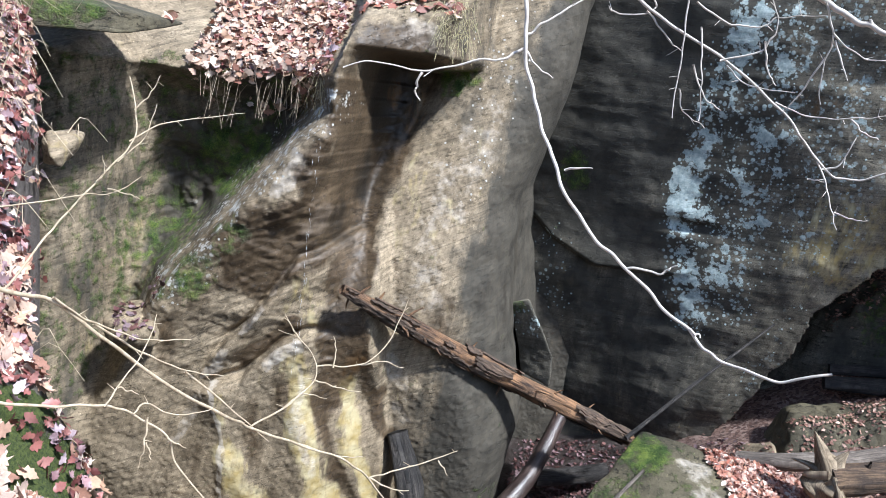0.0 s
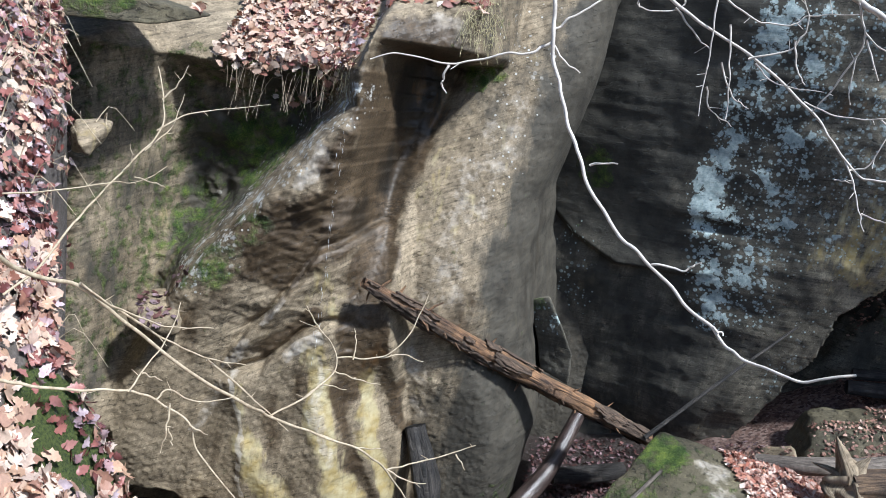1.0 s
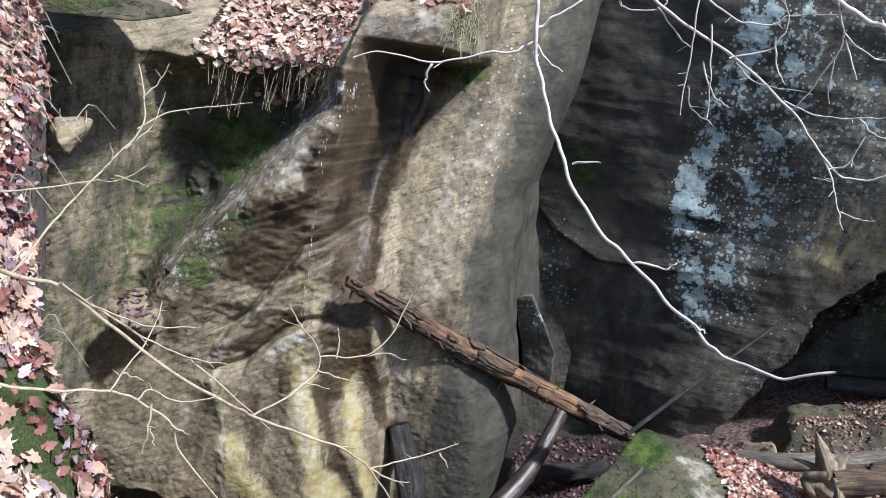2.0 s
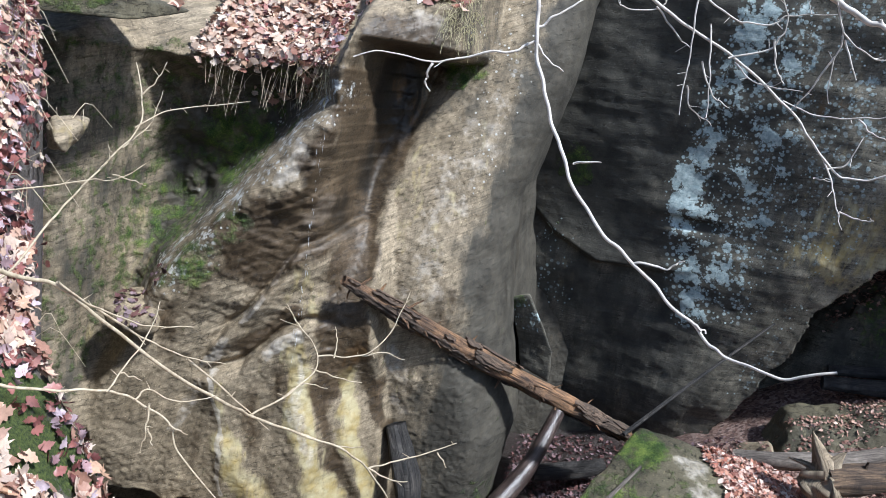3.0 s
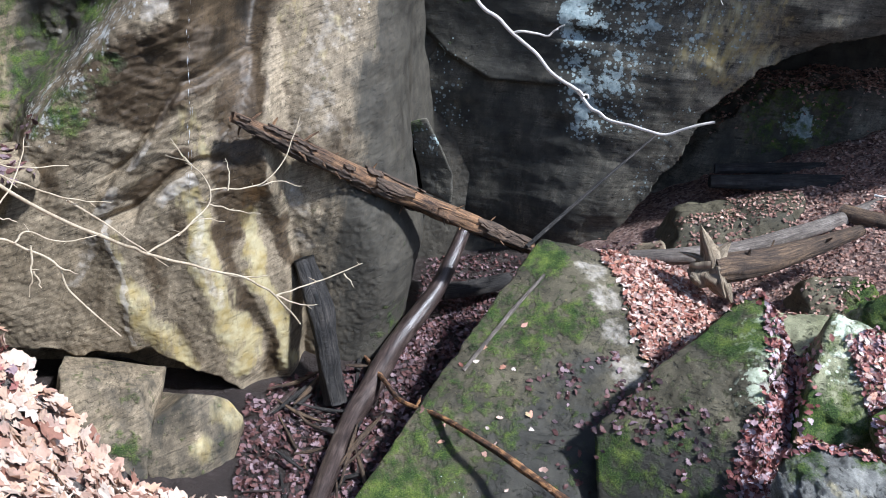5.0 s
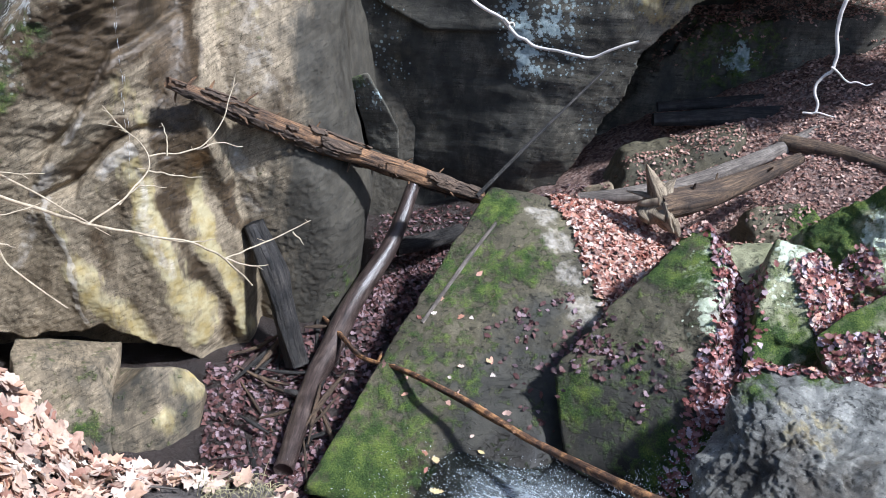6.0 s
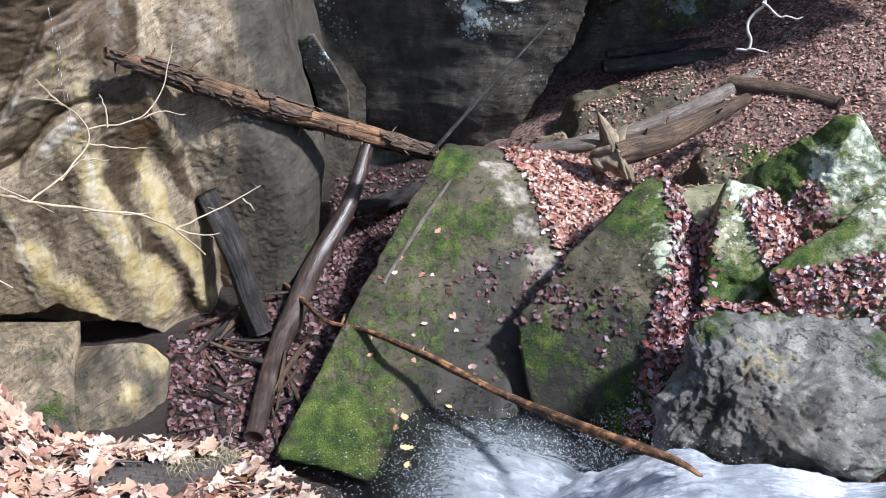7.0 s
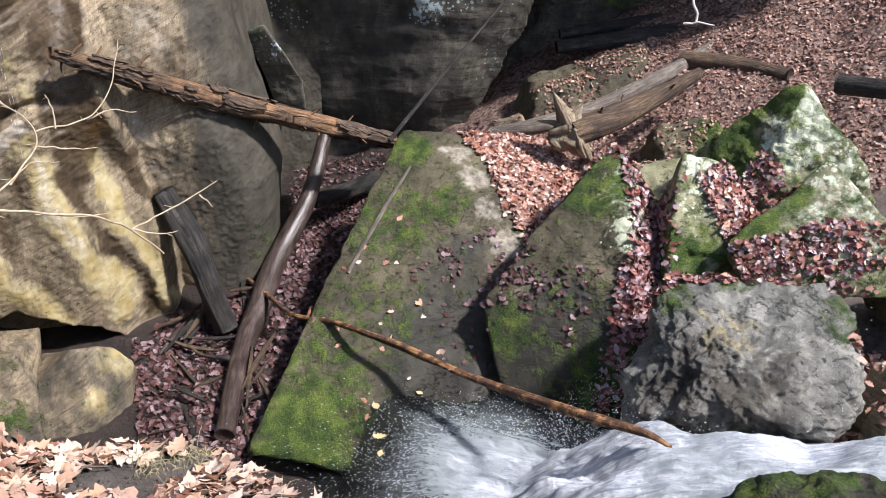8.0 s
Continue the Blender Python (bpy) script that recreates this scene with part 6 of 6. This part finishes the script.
leaf_heap("slope_leaves", leaf_spots(27000, (4.0, 10.0, 5.5, 11.6), (0.025, 0.058), 0.45, heap=0.03, seed=13, above=4.4, tilt=0.4, keep=lambda a, b, r: b > 6.6 or a > 5.9), LEAF_BROWN, "reddish brown leaf litter covering the far slope")
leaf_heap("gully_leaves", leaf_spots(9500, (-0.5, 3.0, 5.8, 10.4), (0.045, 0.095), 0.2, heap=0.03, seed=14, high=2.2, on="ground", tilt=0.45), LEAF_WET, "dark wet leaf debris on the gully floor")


# ---- roots, grass, straws and drips ----


def strands(name, roots, length, droop, radius, material, label, category, seed, lean=(0, -0.3, 0), sides=4):
    """Many fine stalks from the given places, joined."""
    rng = np.random.default_rng(seed)
    tubes = []
    for p in roots:
        p = np.array(p)
        l = rng.uniform(0.5, 1.0) * length
        side = rng.normal(0, 0.35, 3) + np.array(lean)
        a = p + side * l * 0.35 + np.array([0, 0, (0.5 if droop > 0 else 0.55) * l * (1 - max(droop, 0))])
        b = p + side * l * 0.8 + rng.normal(0, 0.08, 3) * l + np.array([0, 0, l * (0.8 - 1.6 * droop)])
        tubes.append(tube([p, a, b], [radius * rng.uniform(0.6, 1.2), radius * 0.35], sides, 6, 0, 0))
    ob = new(name, tube_mesh(name, tubes, material))
    return tagged(ob, label, category, kind="stuff")


def edge_roots(count, x0, x1, z0, z1, seed):
    rng = np.random.default_rng(seed)
    out = []
    for _ in range(count):
        hit = drop_on((rng.uniform(x0, x1), 3.0, rng.uniform(z0, z1)), (0, 1, 0))
        if hit:
            out.append(np.array(hit[0]))
    return out


def top_roots(count, x0, x1, y0, y1, seed):
    rng = np.random.default_rng(seed)
    out = []
    for _ in range(count):
        hit = drop_on((rng.uniform(x0, x1), rng.uniform(y0, y1), 11.0), (0, 0, -1))
        if hit:
            out.append(np.array(hit[0]))
    return out


strands("hanging_roots", edge_roots(46, -2.3, -1.2, 5.45, 5.75, 3), 0.55, 0.95, 0.005, ROOT, "fine dry rootlets hanging from the leafy cliff edge", "roots", 1, (0.1, -0.25, 0))
strands("grass_tuft", edge_roots(150, -1.45, -1.05, 5.35, 5.95, 4), 0.28, 0.75, 0.003, STRAW, "yellow-green grass drooping over the cliff nose", "grass", 2, (0.1, -0.5, 0))
strands("grass_tuft", edge_roots(150, -0.1, 0.25, 6.1, 6.6, 5), 0.30, 0.75, 0.003, STRAW, "yellow-green grass drooping beside the capstone", "grass", 3, (0.0, -0.5, 0))
strands("grass_tuft", top_roots(140, -0.22, 0.12, 2.75, 3.05, 6), 0.22, 0.45, 0.0022, STRAW, "dry straw and grass at the bank's edge", "grass", 4, (0.2, -0.2, 0))
strands("grass_tuft", top_roots(60, 0.3, 0.75, 1.9, 2.3, 7), 0.16, 0.3, 0.002, STRAW, "sparse dry grass stems on the bank", "grass", 5, (0.2, 0.1, 0))
strands("dead_stems", top_roots(190, -3.2, -1.9, 4.0, 6.4, 8), 0.7, 0.5, 0.004, TWIG_TAN, "grey dead stems lying over the leafy bank", "stems", 6, (0.4, -0.2, 0))
srng = random.Random(17)
for k in range(16):
    a, b, t, l = srng.uniform(-1.3, 0.45), srng.uniform(1.9, 3.1), srng.uniform(0, 3.14), srng.uniform(0.12, 0.4)
    if b > bank_edge(a) - 0.1:
        continue
    ends = []
    for e in (-1, 0.1, 1):
        hit = drop_on((a + e * l * math.cos(t) / 2, b + e * l * math.sin(t) / 2, 11.0), (0, 0, -1))
        ends.append(tuple(np.array(hit[0]) + (0, 0, 0.03 + 0.01 * srng.random())))
    wood("twig_piece", ends, [0.004, 0.006, 0.003], srng.choice([WOOD_DRY, WOOD_BROWN]), "broken twig lying among the leaves", "twig", 0.1, 6, 200 + k, n=10, group="twigs on the bank")


# ---- spray and drips ----
prng = np.random.default_rng(41)
SPLASH = np.array([2.55, 4.15, 0.95])
vs, fs = [], []
for k in range(9000):
    a, reach = prng.uniform(0, 2 * math.pi), abs(prng.normal(0.0, 0.85))
    c = SPLASH + np.array([math.cos(a) * reach * 1.25 - 0.25, math.sin(a) * reach * 0.8 + 0.25, 0.0])
    base = max(float(stream_level(c[0], c[1])[0]), 0.86)
    c[2] = base + abs(prng.normal(0, 0.09)) * math.exp(-reach * 0.6) + 0.012
    r, l = prng.uniform(0.0015, 0.0048), prng.uniform(0.003, 0.013)
    way = c - SPLASH + prng.normal(0, 0.35, 3)
    way /= np.linalg.norm(way)
    vs += [c + way * l, c - way * l, c + np.array([r, 0, 0]), c + np.array([-r * 0.5, r, 0]), c + np.array([-r * 0.5, -r, 0])]
    o = 5 * k
    fs += [(o, o + 2, o + 3), (o, o + 3, o + 4), (o, o + 4, o + 2), (o + 1, o + 3, o + 2), (o + 1, o + 4, o + 3), (o + 1, o + 2, o + 4)]
tagged(new("water_spray", mesh_of("spray", np.array(vs), np.array(fs), FOAM)), "white droplets of spray flying over the pool", "spray", kind="stuff")
vs, fs = [], []
k = 0
for x, y, top, low in ((-0.97, 7.0, 5.1, 3.05), (-0.955, 7.02, 5.2, 3.2)):
    z = top
    while z > low:
        l, r = prng.uniform(0.012, 0.06), prng.uniform(0.0009, 0.0018)
        c = np.array([x + prng.normal(0, 0.012), y + prng.normal(0, 0.012), z])
        vs += [c + (0, 0, l), c - (0, 0, l), c + (r, 0, 0), c + (-r * 0.5, r, 0), c + (-r * 0.5, -r, 0)]
        o = 5 * k
        fs += [(o, o + 2, o + 3), (o, o + 3, o + 4), (o, o + 4, o + 2), (o + 1, o + 3, o + 2), (o + 1, o + 4, o + 3), (o + 1, o + 2, o + 4)]
        z -= l * 2 + prng.uniform(0.0, 0.09)
        k += 1
tagged(new("dripping_water", mesh_of("drips", np.array(vs), np.array(fs), FOAM)), "thin threads of water dripping from the cliff nose", "water", kind="stuff")

for k, (x, y, w) in enumerate(((1.62, 5.62, 0.11), (1.55, 5.25, 0.12), (1.5, 5.05, 0.08), (2.02, 5.55, 0.07), (0.55, 2.06, 0.12), (2.25, 6.3, 0.08), (2.05, 5.95, 0.07))):
    hit = drop_on((x, y, 11.0), (0, 0, -1))
    v, t = LEAVES[k]
    at = np.array(hit[0])
    at[2] = max(at[2] + 0.02, 0.77 if y > 4 else 0.0)
    spin = Matrix.Rotation(k * 1.3, 3, "Z")
    thing("leaf", mesh_of("leaf", (v * (w, w, w * 0.5)) @ np.array(spin).T + at, t, LEAF_YELLOW), "single pale yellow leaf lying wet on the rock", "leaf", "yellow leaves")

leaf_heap("stone_leaves", leaf_spots(60, (-2.75, -2.3, 7.0, 7.6), (0.05, 0.09), 0.2, seed=51, above=3.7), LEAF_WET, "damp leaves on the ledge stone")
crng = random.Random(3)
vs, fs = [], []
for _ in range(1500):
    a, b = crng.uniform(-1.4, 0.6), crng.uniform(1.8, 3.2)
    if b > bank_edge(a):
        continue
    hit = drop_on((a, b, 11.0), (0, 0, -1))
    r = crng.uniform(0.004, 0.017)
    c = np.array(hit[0]) + (0, 0, r * 0.3)
    o = len(vs)
    vs += [c + np.array(d) * r * crng.uniform(0.6, 1.3) for d in ((1, 0, 0), (-1, 0, 0), (0, 1, 0), (0, -1, 0), (0, 0, 0.8), (0, 0, -0.8))]
    fs += [(o + i, o + j, o + 4) for i, j in ((0, 2), (2, 1), (1, 3), (3, 0))] + [(o + j, o + i, o + 5) for i, j in ((0, 2), (2, 1), (1, 3), (3, 0))]
tagged(new("soil_crumbs", mesh_of("crumbs", np.array(vs), np.array(fs), SOIL)), "crumbs of grey-brown soil on the bank", "soil", kind="stuff")
